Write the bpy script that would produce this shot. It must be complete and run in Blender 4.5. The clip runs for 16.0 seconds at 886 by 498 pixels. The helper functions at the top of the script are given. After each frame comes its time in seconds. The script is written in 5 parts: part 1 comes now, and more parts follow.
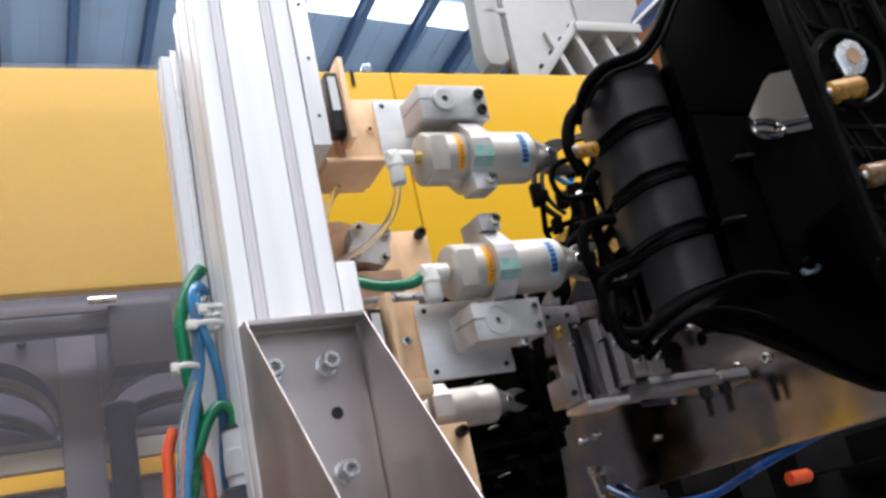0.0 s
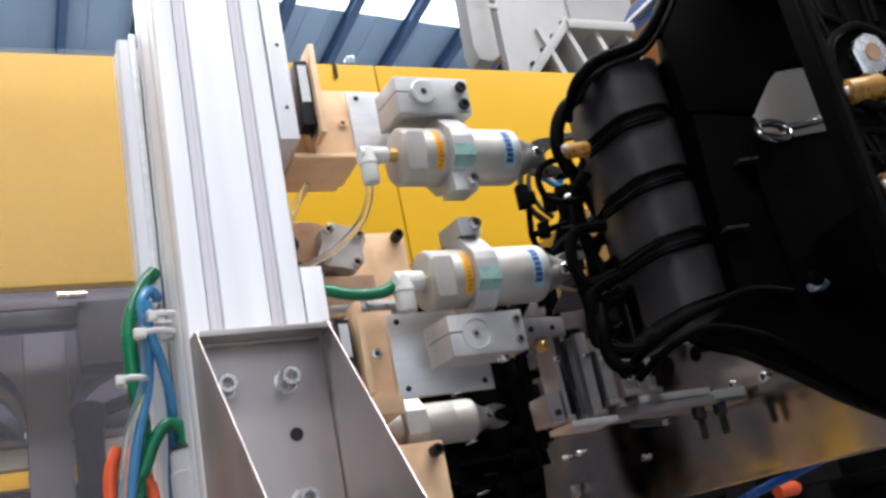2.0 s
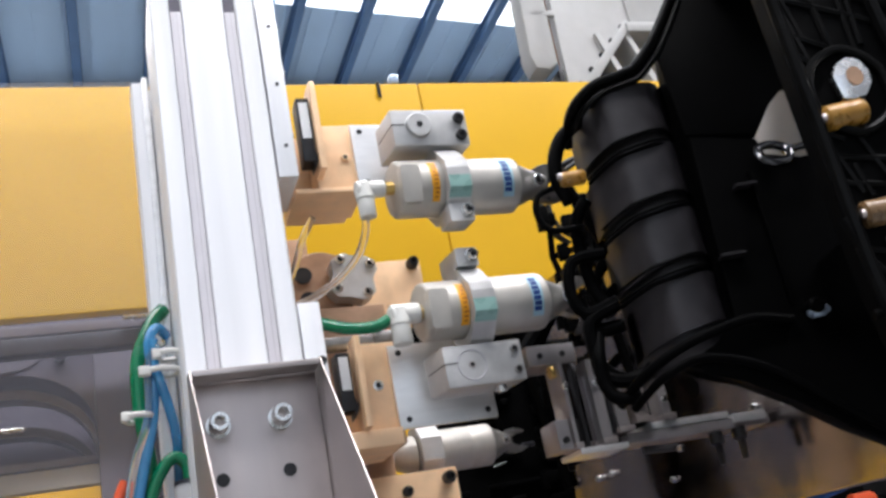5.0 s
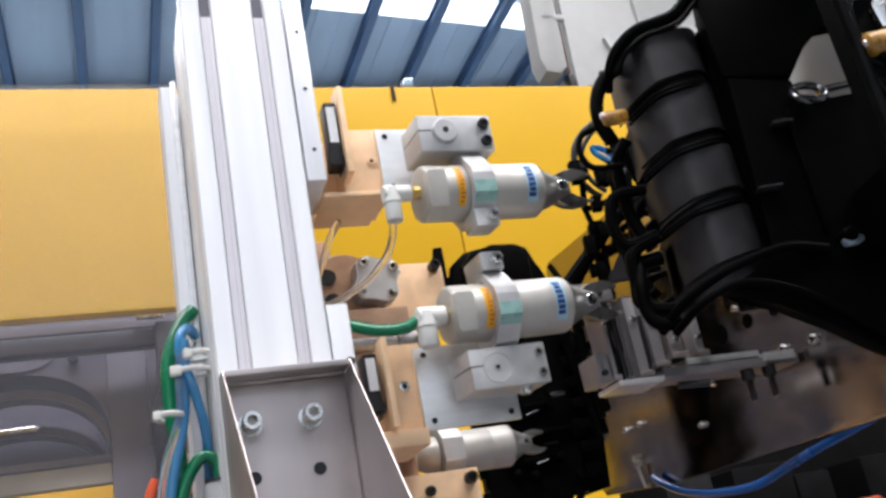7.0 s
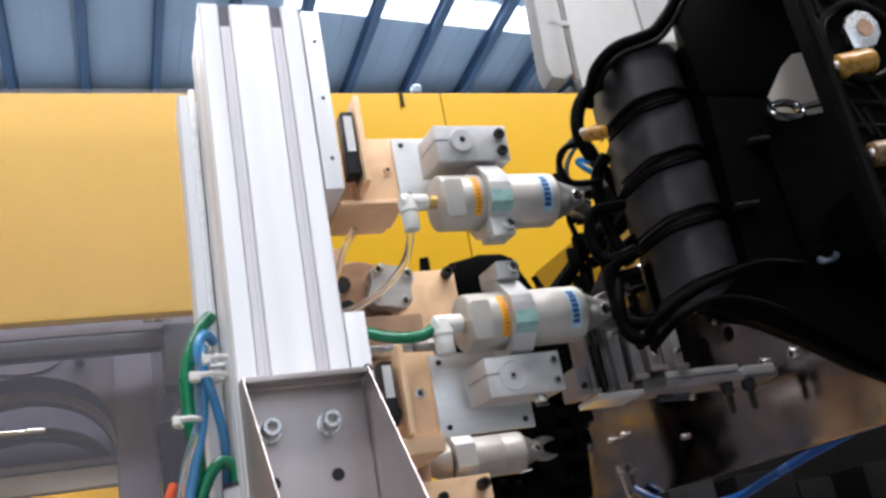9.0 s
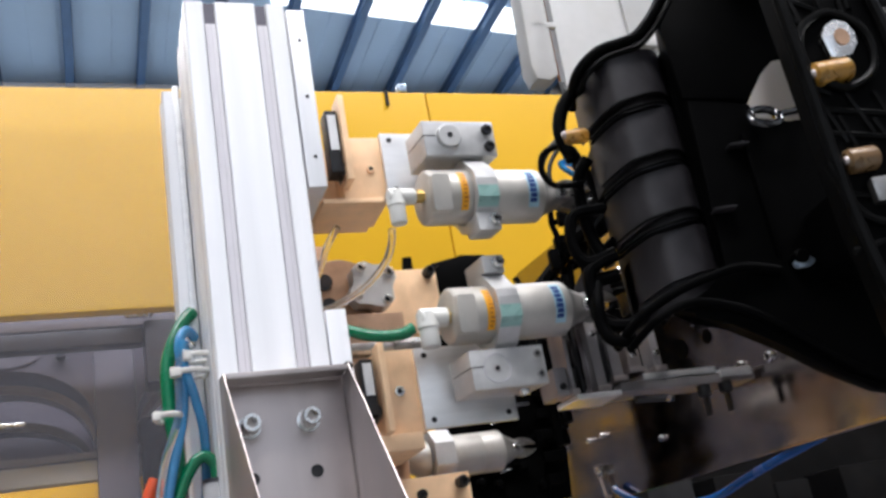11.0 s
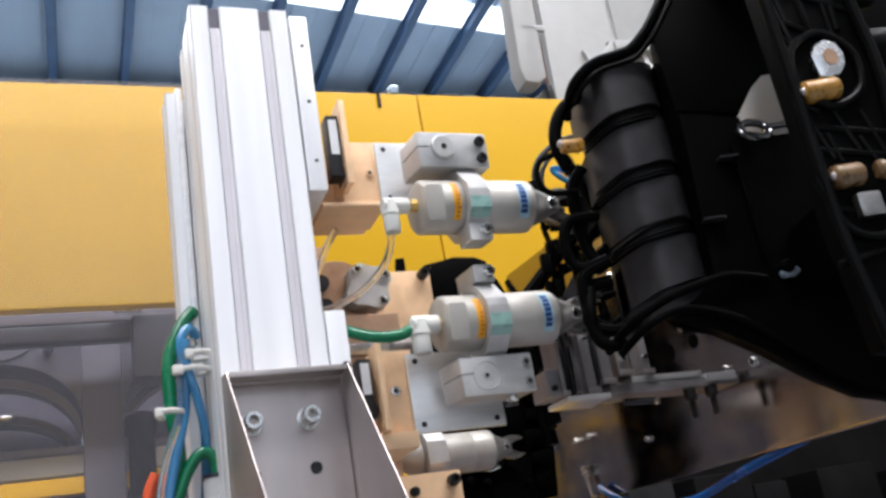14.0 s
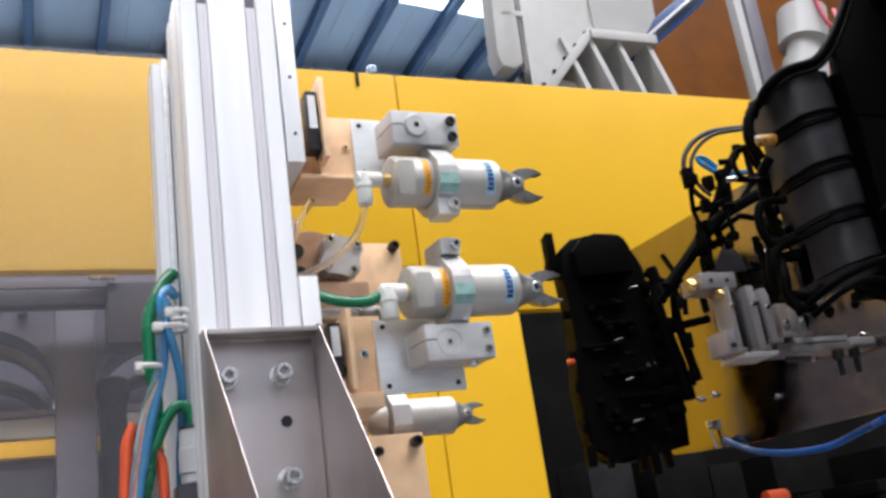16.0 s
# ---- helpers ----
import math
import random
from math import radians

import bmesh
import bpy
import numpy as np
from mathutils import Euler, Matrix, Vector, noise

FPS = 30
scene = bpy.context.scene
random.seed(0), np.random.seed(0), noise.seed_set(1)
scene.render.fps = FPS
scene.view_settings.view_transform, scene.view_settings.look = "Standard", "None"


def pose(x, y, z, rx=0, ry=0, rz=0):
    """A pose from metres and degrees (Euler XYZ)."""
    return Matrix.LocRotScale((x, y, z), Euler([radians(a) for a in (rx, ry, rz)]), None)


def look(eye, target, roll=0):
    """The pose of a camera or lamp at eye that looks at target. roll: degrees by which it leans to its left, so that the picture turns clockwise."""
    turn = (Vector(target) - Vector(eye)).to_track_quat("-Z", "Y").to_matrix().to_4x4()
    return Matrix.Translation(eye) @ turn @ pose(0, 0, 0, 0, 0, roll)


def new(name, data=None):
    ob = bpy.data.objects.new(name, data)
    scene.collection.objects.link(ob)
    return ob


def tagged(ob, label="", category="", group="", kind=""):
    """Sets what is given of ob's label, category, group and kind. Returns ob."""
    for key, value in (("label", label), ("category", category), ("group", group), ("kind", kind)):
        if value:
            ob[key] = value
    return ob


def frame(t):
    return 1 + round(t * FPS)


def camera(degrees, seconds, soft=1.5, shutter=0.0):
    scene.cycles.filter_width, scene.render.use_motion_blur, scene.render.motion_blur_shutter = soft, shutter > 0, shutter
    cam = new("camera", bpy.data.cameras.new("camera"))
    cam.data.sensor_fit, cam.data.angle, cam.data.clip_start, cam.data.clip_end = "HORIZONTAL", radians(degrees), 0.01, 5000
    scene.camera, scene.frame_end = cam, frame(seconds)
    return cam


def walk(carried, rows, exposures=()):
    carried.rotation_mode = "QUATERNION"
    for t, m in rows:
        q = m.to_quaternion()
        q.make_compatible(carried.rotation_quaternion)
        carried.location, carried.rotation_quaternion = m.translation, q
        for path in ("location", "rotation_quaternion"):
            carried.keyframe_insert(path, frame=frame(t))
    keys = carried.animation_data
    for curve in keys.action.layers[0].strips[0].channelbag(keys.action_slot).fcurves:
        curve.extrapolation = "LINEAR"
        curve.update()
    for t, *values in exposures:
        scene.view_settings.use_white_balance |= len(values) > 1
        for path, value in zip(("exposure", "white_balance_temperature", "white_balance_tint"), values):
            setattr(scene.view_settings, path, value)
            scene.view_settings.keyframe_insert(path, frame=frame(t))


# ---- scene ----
cam = camera(49.2, 16.0, soft=2.9, shutter=0.4)
PATH = [
    (0, (0.039, -0.771, 1.177), (0.381, 1.085, 1.838), -12.7),
    (0.5, (0.084, -0.74, 1.184), (0.371, 1.134, 1.821), -12.4),
    (1, (0.106, -0.711, 1.196), (0.407, 1.162, 1.83), -13.3),
    (1.5, (0.095, -0.708, 1.204), (0.441, 1.157, 1.839), -12.6),
    (2, (0.063, -0.71, 1.205), (0.427, 1.146, 1.856), -11.8),
    (2.5, (0.061, -0.713, 1.213), (0.45, 1.135, 1.872), -11.4),
    (3, (0.087, -0.718, 1.216), (0.409, 1.142, 1.878), -11.7),
    (3.5, (0.131, -0.721, 1.213), (0.354, 1.148, 1.889), -11.9),
    (4, (0.144, -0.726, 1.212), (0.338, 1.142, 1.899), -11.8),
    (6.5, (0.125, -0.737, 1.211), (0.317, 1.13, 1.901), -11.2),
    (7, (0.119, -0.742, 1.212), (0.304, 1.125, 1.906), -11.1),
    (7.5, (0.109, -0.743, 1.211), (0.293, 1.123, 1.906), -10.6),
    (8, (0.105, -0.746, 1.213), (0.287, 1.122, 1.906), -10.7),
    (8.5, (0.103, -0.749, 1.215), (0.289, 1.116, 1.912), -10.6),
    (9, (0.105, -0.752, 1.216), (0.291, 1.112, 1.915), -10.7),
    (11.5, (0.107, -0.761, 1.213), (0.332, 1.102, 1.904), -10.3),
    (12, (0.104, -0.765, 1.215), (0.335, 1.097, 1.908), -10.3),
    (12.5, (0.099, -0.769, 1.216), (0.338, 1.092, 1.908), -10.0),
    (13, (0.093, -0.773, 1.215), (0.333, 1.089, 1.905), -9.8),
    (13.5, (0.091, -0.777, 1.214), (0.337, 1.086, 1.9), -9.5),
    (14, (0.092, -0.78, 1.213), (0.345, 1.083, 1.895), -9.8),
    (14.5, (0.092, -0.785, 1.212), (0.357, 1.079, 1.888), -9.8),
    (15, (0.091, -0.786, 1.21), (0.364, 1.078, 1.882), -9.9),
    (15.5, (0.087, -0.794, 1.205), (0.361, 1.073, 1.867), -10.0),
    (16, (0.089, -0.825, 1.186), (0.391, 1.045, 1.827), -8.4),
]
walk(cam, [(t, look(eye, target, roll)) for t, eye, target, roll in PATH])

# ---------------------------------------------------------------- world and light
YAW = 14.9                       # the machine's axes stand turned by this to the world's
world = bpy.data.worlds.new("sky")
world.use_nodes = True
scene.world = world
sky = world.node_tree.nodes.new("ShaderNodeTexSky")
sky.sky_type, sky.sun_disc = "NISHITA", False
sky.sun_elevation, sky.sun_rotation = radians(50), radians(200)
world.node_tree.links.new(sky.outputs[0], world.node_tree.nodes["Background"].inputs[0])
world.node_tree.nodes["Background"].inputs[1].default_value = 0.10


def M(u, v, z, rx=0, ry=0, rz=0):
    """A pose in the machine's axes: u along the yellow guard, v away from the viewer, z up."""
    return pose(0, 0, 0, 0, 0, YAW) @ pose(u, v, z, rx, ry, rz)


def area_lamp(name, m, w, h, watts, colour):
    d = bpy.data.lights.new(name, "AREA")
    d.shape, d.size, d.size_y, d.energy, d.color = "RECTANGLE", w, h, watts, colour
    ob = new(name, d)
    ob.matrix_world = m
    return ob


DAY = (0.985, 0.97, 1.0)
for v, watts in ((14.0, 900), (5.0, 1200), (-4.0, 3000)):
    area_lamp("skylight_lamp", M(1.5, v, 11.7), 18, 1.3, watts, DAY)
# weak fill from behind the viewer, an added lamp with no known source
area_lamp("fill_lamp", M(-3.0, -8.75, 4.2, 90, 0, 0), 9, 4.0, 70, DAY)


# ---------------------------------------------------------------- materials
def mat(name, colour, rough=0.5, metal=0.0, var=0.12, scale=40.0, bump=0.0, bscale=300.0, stretch=(1, 1, 1),
        dirt=None, dscale=6.0, trans=0.0, emit=0.0, coat=0.0, spec=0.5, alpha=1.0):
    m = bpy.data.materials.new(name)
    m.use_nodes = True
    nt = m.node_tree
    b = nt.nodes["Principled BSDF"]
    b.inputs["Base Color"].default_value = (*colour, 1)
    b.inputs["Roughness"].default_value = rough
    b.inputs["Metallic"].default_value = metal
    b.inputs["Transmission Weight"].default_value = trans
    b.inputs["Coat Weight"].default_value = coat
    b.inputs["Specular IOR Level"].default_value = spec
    b.inputs["Alpha"].default_value = alpha
    if emit:
        b.inputs["Emission Color"].default_value = (*colour, 1)
        b.inputs["Emission Strength"].default_value = emit
    co = nt.nodes.new("ShaderNodeTexCoord")
    mp = nt.nodes.new("ShaderNodeMapping")
    mp.inputs["Scale"].default_value = stretch
    nt.links.new(co.outputs["Object"], mp.inputs[0])
    n1 = nt.nodes.new("ShaderNodeTexNoise")
    n1.inputs["Scale"].default_value, n1.inputs["Detail"].default_value = scale, 6
    nt.links.new(mp.outputs[0], n1.inputs["Vector"])
    ramp = nt.nodes.new("ShaderNodeMapRange")
    ramp.inputs["From Min"].default_value, ramp.inputs["From Max"].default_value = 0.3, 0.7
    ramp.inputs["To Min"].default_value, ramp.inputs["To Max"].default_value = 1 - var, 1 + var
    nt.links.new(n1.outputs[0], ramp.inputs[0])
    hsv = nt.nodes.new("ShaderNodeHueSaturation")
    hsv.inputs["Color"].default_value = (*colour, 1)
    nt.links.new(ramp.outputs[0], hsv.inputs["Value"])
    last = hsv.outputs[0]
    if dirt:
        n2 = nt.nodes.new("ShaderNodeTexNoise")
        n2.inputs["Scale"].default_value, n2.inputs["Detail"].default_value = dscale, 8
        nt.links.new(co.outputs["Object"], n2.inputs["Vector"])
        r2 = nt.nodes.new("ShaderNodeMapRange")
        r2.inputs["From Min"].default_value, r2.inputs["From Max"].default_value = 0.52, 0.75
        nt.links.new(n2.outputs[0], r2.inputs[0])
        mix = nt.nodes.new("ShaderNodeMix")
        mix.data_type = "RGBA"
        mul = nt.nodes.new("ShaderNodeMath")
        mul.operation = "MULTIPLY"
        mul.inputs[1].default_value = 0.5
        nt.links.new(r2.outputs[0], mul.inputs[0])
        nt.links.new(mul.outputs[0], mix.inputs["Factor"])
        nt.links.new(last, mix.inputs["A"])
        mix.inputs["B"].default_value = (*dirt, 1)
        last = mix.outputs["Result"]
    nt.links.new(last, b.inputs["Base Color"])
    rr = nt.nodes.new("ShaderNodeMapRange")
    rr.inputs["From Min"].default_value, rr.inputs["From Max"].default_value = 0.3, 0.7
    rr.inputs["To Min"].default_value, rr.inputs["To Max"].default_value = max(0.02, rough - 0.07), min(1, rough + 0.07)
    nt.links.new(n1.outputs[0], rr.inputs[0])
    nt.links.new(rr.outputs[0], b.inputs["Roughness"])
    if bump:
        n3 = nt.nodes.new("ShaderNodeTexNoise")
        n3.inputs["Scale"].default_value, n3.inputs["Detail"].default_value = bscale, 4
        nt.links.new(mp.outputs[0], n3.inputs["Vector"])
        bp = nt.nodes.new("ShaderNodeBump")
        bp.inputs["Strength"].default_value, bp.inputs["Distance"].default_value = bump, 0.001
        nt.links.new(n3.outputs[0], bp.inputs["Height"])
        nt.links.new(bp.outputs[0], b.inputs["Normal"])
    return m


ALU = mat("anodised_aluminium", (0.88, 0.88, 0.90), 0.42, 0.35, 0.05, 60, 0.05, 500, (1, 1, 0.04))
# grey for groove lines: their shade is painted on thin raised strips
GREYE = mat("groove_shade_grey", (0.50, 0.485, 0.52), 0.5)
COVER = mat("slot_cover_plastic", (0.62, 0.60, 0.64), 0.4, 0.0, 0.06, 60, 0.05, 400, (1, 1, 0.05))
MILLED = mat("milled_aluminium", (0.80, 0.80, 0.80), 0.36, 0.75, 0.08, 120, 0.08, 700, (0.2, 1, 1))
MILLEDD = mat("dull_milled_steel", (0.34, 0.32, 0.325), 0.38, 0.6, 0.14, 60, 0.1, 500, (1, 1, 0.2), (0.22, 0.20, 0.20), 30)
STEEL = mat("brushed_stainless", (0.52, 0.465, 0.45), 0.38, 0.9, 0.10, 30, 0.08, 500, (1, 1, 0.08), (0.30, 0.27, 0.26), 14)
BRIGHT = mat("zinc_screw_steel", (0.75, 0.75, 0.74), 0.25, 1.0, 0.1, 200)
NIP = mat("nipper_casing_paint", (0.50, 0.475, 0.435), 0.44, 0.30, 0.06, 90, 0.06, 900)
HEADM = mat("nipper_head_steel", (0.27, 0.26, 0.245), 0.42, 0.6, 0.12, 90, 0.08, 500)
CLAMPM = mat("cast_clamp_aluminium", (0.56, 0.555, 0.55), 0.45, 0.5, 0.08, 90, 0.12, 500)
TAN = mat("gold_anodised_plate", (0.90, 0.61, 0.37), 0.45, 0.15, 0.08, 50, 0.05, 400, (1, 1, 1), (0.55, 0.33, 0.18), 20)
BROWN = mat("bronze_housing", (0.36, 0.22, 0.14), 0.5, 0.4, 0.2, 60, 0.1, 300)
BLADE = mat("tool_steel_blade", (0.30, 0.29, 0.28), 0.33, 0.95, 0.2, 120)
DARK = mat("black_oxide_screw", (0.03, 0.03, 0.032), 0.4, 0.6, 0.2, 100)
YELLOW = mat("yellow_guard_paint", (0.74, 0.42, 0.013), 0.45, 0.0, 0.035, 2.2, 0.04, 180, (1, 1, 1), (0.66, 0.365, 0.014), 3.5, spec=0.25)
# one moulding's black in several tones: shell nearly zero, duct lifted to carry its sheen
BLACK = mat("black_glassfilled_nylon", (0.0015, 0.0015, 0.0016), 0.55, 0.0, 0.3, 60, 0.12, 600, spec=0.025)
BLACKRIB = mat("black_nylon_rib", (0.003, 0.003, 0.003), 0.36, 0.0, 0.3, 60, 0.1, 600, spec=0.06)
BLACKSHEEN = mat("sheen_tinted_black_plastic", (0.018, 0.016, 0.0185), 0.46, 0.0, 0.35, 55, 0.22, 260, spec=0.34)
GLOSS = mat("glossy_black_plastic", (0.012, 0.012, 0.014), 0.12, 0.0, 0.1, 60, spec=0.9, coat=0.6)
PALEINS = mat("bluish_bright_metal", (0.45, 0.55, 0.68), 0.3, 0.7, 0.1, 80)
RUBBER = mat("black_cable_sheath", (0.006, 0.006, 0.006), 0.45, 0.0, 0.2, 60)
AMBERD = mat("dark_amber_nylon", (0.20, 0.115, 0.05), 0.3, 0.0, 0.3, 120, trans=0.3)
AMBER = mat("amber_nylon", (0.46, 0.23, 0.035), 0.3, 0.0, 0.3, 120, trans=0.35)
GREEN = mat("green_air_hose", (0.0, 0.15, 0.062), 0.25, 0.0, 0.12, 40)
BLUE = mat("blue_air_hose", (0.003, 0.075, 0.29), 0.22, 0.0, 0.12, 40)
PALEBLUE = mat("pale_blue_translucent_hose", (0.05, 0.28, 0.56), 0.14, 0.0, 0.15, 50, trans=0.25, coat=0.4)
FITGREY = mat("pale_grey_fitting_plastic", (0.45, 0.45, 0.46), 0.35, 0.0, 0.08, 50)
CLEAR = mat("clear_air_hose", (0.97, 0.97, 0.97), 0.04, 0.0, 0.03, 60, trans=0.95)
RED = mat("orange_red_hose", (0.75, 0.10, 0.03), 0.35, 0.0, 0.1, 40)
WHITEP = mat("white_plastic", (0.72, 0.71, 0.67), 0.4, 0.0, 0.06, 60)
BRASS = mat("brass_fitting", (0.72, 0.50, 0.17), 0.3, 0.9, 0.1, 80)
LABEL_O = mat("orange_label", (0.80, 0.36, 0.006), 0.5, 0.0, 0.05, 60)
LABEL_B = mat("blue_label", (0.012, 0.05, 0.22), 0.5, 0.0, 0.1, 60)
LABEL_C = mat("pale_blue_label", (0.36, 0.58, 0.68), 0.5, 0.0, 0.1, 60)
LABEL_W = mat("white_label", (0.75, 0.76, 0.78), 0.5, 0.0, 0.05, 60)
WPAINT = mat("white_machine_paint", (0.42, 0.42, 0.42), 0.45, 0.0, 0.04, 20, 0.015, 150, (1, 1, 1), (0.38, 0.37, 0.35), 7)
PLATE = mat("polished_fixture_plate", (0.34, 0.310, 0.310), 0.17, 1.0, 0.08, 25, 0.015, 300, (1, 1, 1), (0.32, 0.295, 0.29), 5)
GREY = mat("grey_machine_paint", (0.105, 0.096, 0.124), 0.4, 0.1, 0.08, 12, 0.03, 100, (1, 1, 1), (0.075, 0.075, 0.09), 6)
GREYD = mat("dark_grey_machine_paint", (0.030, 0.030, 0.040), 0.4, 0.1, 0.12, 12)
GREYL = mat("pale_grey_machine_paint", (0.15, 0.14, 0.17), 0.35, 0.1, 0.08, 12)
DARKM = mat("near_black_machine_steel", (0.005, 0.005, 0.0055), 0.55, 0.0, 0.3, 14, 0.1, 80, (1, 1, 1), (0.012, 0.011, 0.011), 9, spec=0.06)
DARKG = mat("very_dark_machine_steel", (0.016, 0.016, 0.018), 0.5, 0.0, 0.3, 18, 0.1, 80, spec=0.1)
ROOF = mat("blue_grey_roof_sheet", (0.60, 0.73, 0.87), 0.5, 0.0, 0.10, 0.6, 0.0, 1, (1, 0.2, 1), (0.46, 0.55, 0.64), 0.5)
PURLIN = mat("blue_roof_purlin_paint", (0.10, 0.18, 0.32), 0.5, 0.0, 0.15, 2)
GLASSR = mat("translucent_skylight_sheet", (0.93, 0.97, 1.0), 0.6, 0.0, 0.03, 1, emit=2.4)
ORANGE = mat("orange_brown_machine_paint", (0.13, 0.040, 0.0008), 0.5, 0.0, 0.25, 6, dirt=(0.08, 0.028, 0.003), dscale=4, spec=0.08)
# kept darker than HALL so that steel facing left reflects little light
SIDEWALL = mat("reflection_dimming_wall", (0.10, 0.095, 0.09), 0.6, 0.0, 0.06, 1.5)
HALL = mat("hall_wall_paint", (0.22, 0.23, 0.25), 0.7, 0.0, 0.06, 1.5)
FLOORM = mat("painted_concrete_floor", (0.16, 0.17, 0.17), 0.5, 0.0, 0.12, 3, 0.05, 60, (1, 1, 1), (0.15, 0.15, 0.15), 1.2)
# pale film colour imitates reflected haze on the sheets, stronger on the upper one
PANE_UP = mat("strong_haze_polycarbonate", (0.60, 0.60, 0.64), 0.4, 0.0, 0.1, 3, alpha=0.09)
PANE = mat("hazy_polycarbonate", (0.56, 0.56, 0.64), 0.35, 0.0, 0.08, 3, alpha=0.05)
GLOW_G = mat("green_indicator", (0.05, 0.9, 0.4), 0.4, emit=2.0)


# ---------------------------------------------------------------- mesh helpers
def mesh_of(name, bm, material, smooth=False):
    bmesh.ops.recalc_face_normals(bm, faces=bm.faces[:])
    me = bpy.data.meshes.new(name)
    if smooth:
        for f in bm.faces:
            f.smooth = True
    bm.to_mesh(me)
    bm.free()
    me.materials.append(material)
    if smooth:
        me.set_sharp_from_angle(angle=radians(38))
    return me


def part(name, bm, material, parent, label="", smooth=True, m=None):
    ob = new(name, mesh_of(name, bm, material, smooth))
    ob.parent = parent
    if m is not None:
        ob.matrix_basis = m
    if label:
        tagged(ob, label)
    return ob


def thing(name, m, label, category, group="", kind=""):
    ob = new(name)
    ob.empty_display_size = 0.02
    ob.matrix_world = m
    return tagged(ob, label, category, group, kind)


def solid(name, bm, material, m, label, category, group="", kind="", smooth=True):
    ob = new(name, mesh_of(name, bm, material, smooth))
    ob.matrix_world = m
    return tagged(ob, label, category, group, kind)


def box(x0, x1, y0, y1, z0, z1, bevel=0.0, bm=None):
    b = bm or bmesh.new()
    vs = [b.verts.new((x, y, z)) for x in (x0, x1) for y in (y0, y1) for z in (z0, z1)]
    fs = [b.faces.new([vs[i] for i in q]) for q in ((0, 1, 3, 2), (4, 6, 7, 5), (0, 4, 5, 1), (2, 3, 7, 6), (0, 2, 6, 4), (1, 5, 7, 3))]
    if bevel:
        es = list({e for f in fs for e in f.edges})
        bmesh.ops.bevel(b, geom=es, offset=bevel, segments=2, profile=0.6, affect="EDGES")
    return b


def lathe(profile, axis="x", seg=28, bm=None, at=(0, 0, 0), sy=1.0, sz=1.0):
    """A solid of revolution from (along, radius) pairs."""
    b = bm or bmesh.new()
    rings = []
    for a, r in profile:
        ring = []
        for k in range(seg):
            c, s = math.cos(2 * math.pi * k / seg) * r * sy, math.sin(2 * math.pi * k / seg) * r * sz
            p = {"x": (a, c, s), "y": (c, a, s), "z": (c, s, a)}[axis]
            ring.append(b.verts.new((p[0] + at[0], p[1] + at[1], p[2] + at[2])))
        rings.append(ring)
    for r0, r1 in zip(rings, rings[1:]):
        for k in range(seg):
            b.faces.new((r0[k], r0[(k + 1) % seg], r1[(k + 1) % seg], r1[k]))
    b.faces.new(rings[0])
    b.faces.new(rings[-1])
    return b


def prism(pts, a, c, plane="xz", bevel=0.0, bm=None):
    """A polygon in a plane, extruded from a to c along the third axis."""
    b = bm or bmesh.new()
    put = {"xz": lambda p, d: (p[0], d, p[1]), "yz": lambda p, d: (d, p[0], p[1]), "xy": lambda p, d: (p[0], p[1], d)}[plane]
    v0 = [b.verts.new(put(p, a)) for p in pts]
    v1 = [b.verts.new(put(p, c)) for p in pts]
    n = len(pts)
    fs = [b.faces.new(v0), b.faces.new(v1)]
    fs += [b.faces.new((v0[i], v0[(i + 1) % n], v1[(i + 1) % n], v1[i])) for i in range(n)]
    if bevel:
        es = list({e for f in fs[:2] for e in f.edges})
        bmesh.ops.bevel(b, geom=es, offset=bevel, segments=2, profile=0.6, affect="EDGES")
    return b


def smooth_path(pts, steps=8, closed=False):
    out, n = [], len(pts)
    P = [Vector(p) for p in pts]
    for i in range(n if closed else n - 1):
        p0, p1, p2, p3 = (P[(i - 1) % n] if closed or i else P[0]), P[i], P[(i + 1) % n], (P[(i + 2) % n] if closed or i + 2 < n else P[-1])
        for k in range(steps):
            t = k / steps
            out.append(0.5 * ((2 * p1) + (p2 - p0) * t + (2 * p0 - 5 * p1 + 4 * p2 - p3) * t * t + (3 * p1 - p0 - 3 * p2 + p3) * t ** 3))
    if not closed:
        out.append(P[-1])
    return out


def tube(pts, r, seg=10, steps=8, closed=False, bm=None, straight=False, flat=1.0):
    b = bm or bmesh.new()
    path = [Vector(p) for p in pts] if straight else smooth_path(pts, steps, closed)
    n, rings = len(path), []
    up = Vector((0.13, 0.2, 0.97))
    for i, p in enumerate(path):
        d = (path[(i + 1) % n] - path[i - 1]) if closed else (path[min(i + 1, n - 1)] - path[max(i - 1, 0)])
        d.normalize()
        side = d.cross(up)
        if side.length < 0.05:
            side = d.cross(Vector((1, 0, 0)))
        side.normalize()
        up = side.cross(d).normalized()
        rings.append([b.verts.new(p + r * (math.cos(2 * math.pi * k / seg) * side * flat + math.sin(2 * math.pi * k / seg) * up)) for k in range(seg)])
    for i in range(n if closed else n - 1):
        r0, r1 = rings[i], rings[(i + 1) % n]
        for k in range(seg):
            b.faces.new((r0[k], r0[(k + 1) % seg], r1[(k + 1) % seg], r1[k]))
    if not closed:
        b.faces.new(rings[0])
        b.faces.new(rings[-1])
    return b


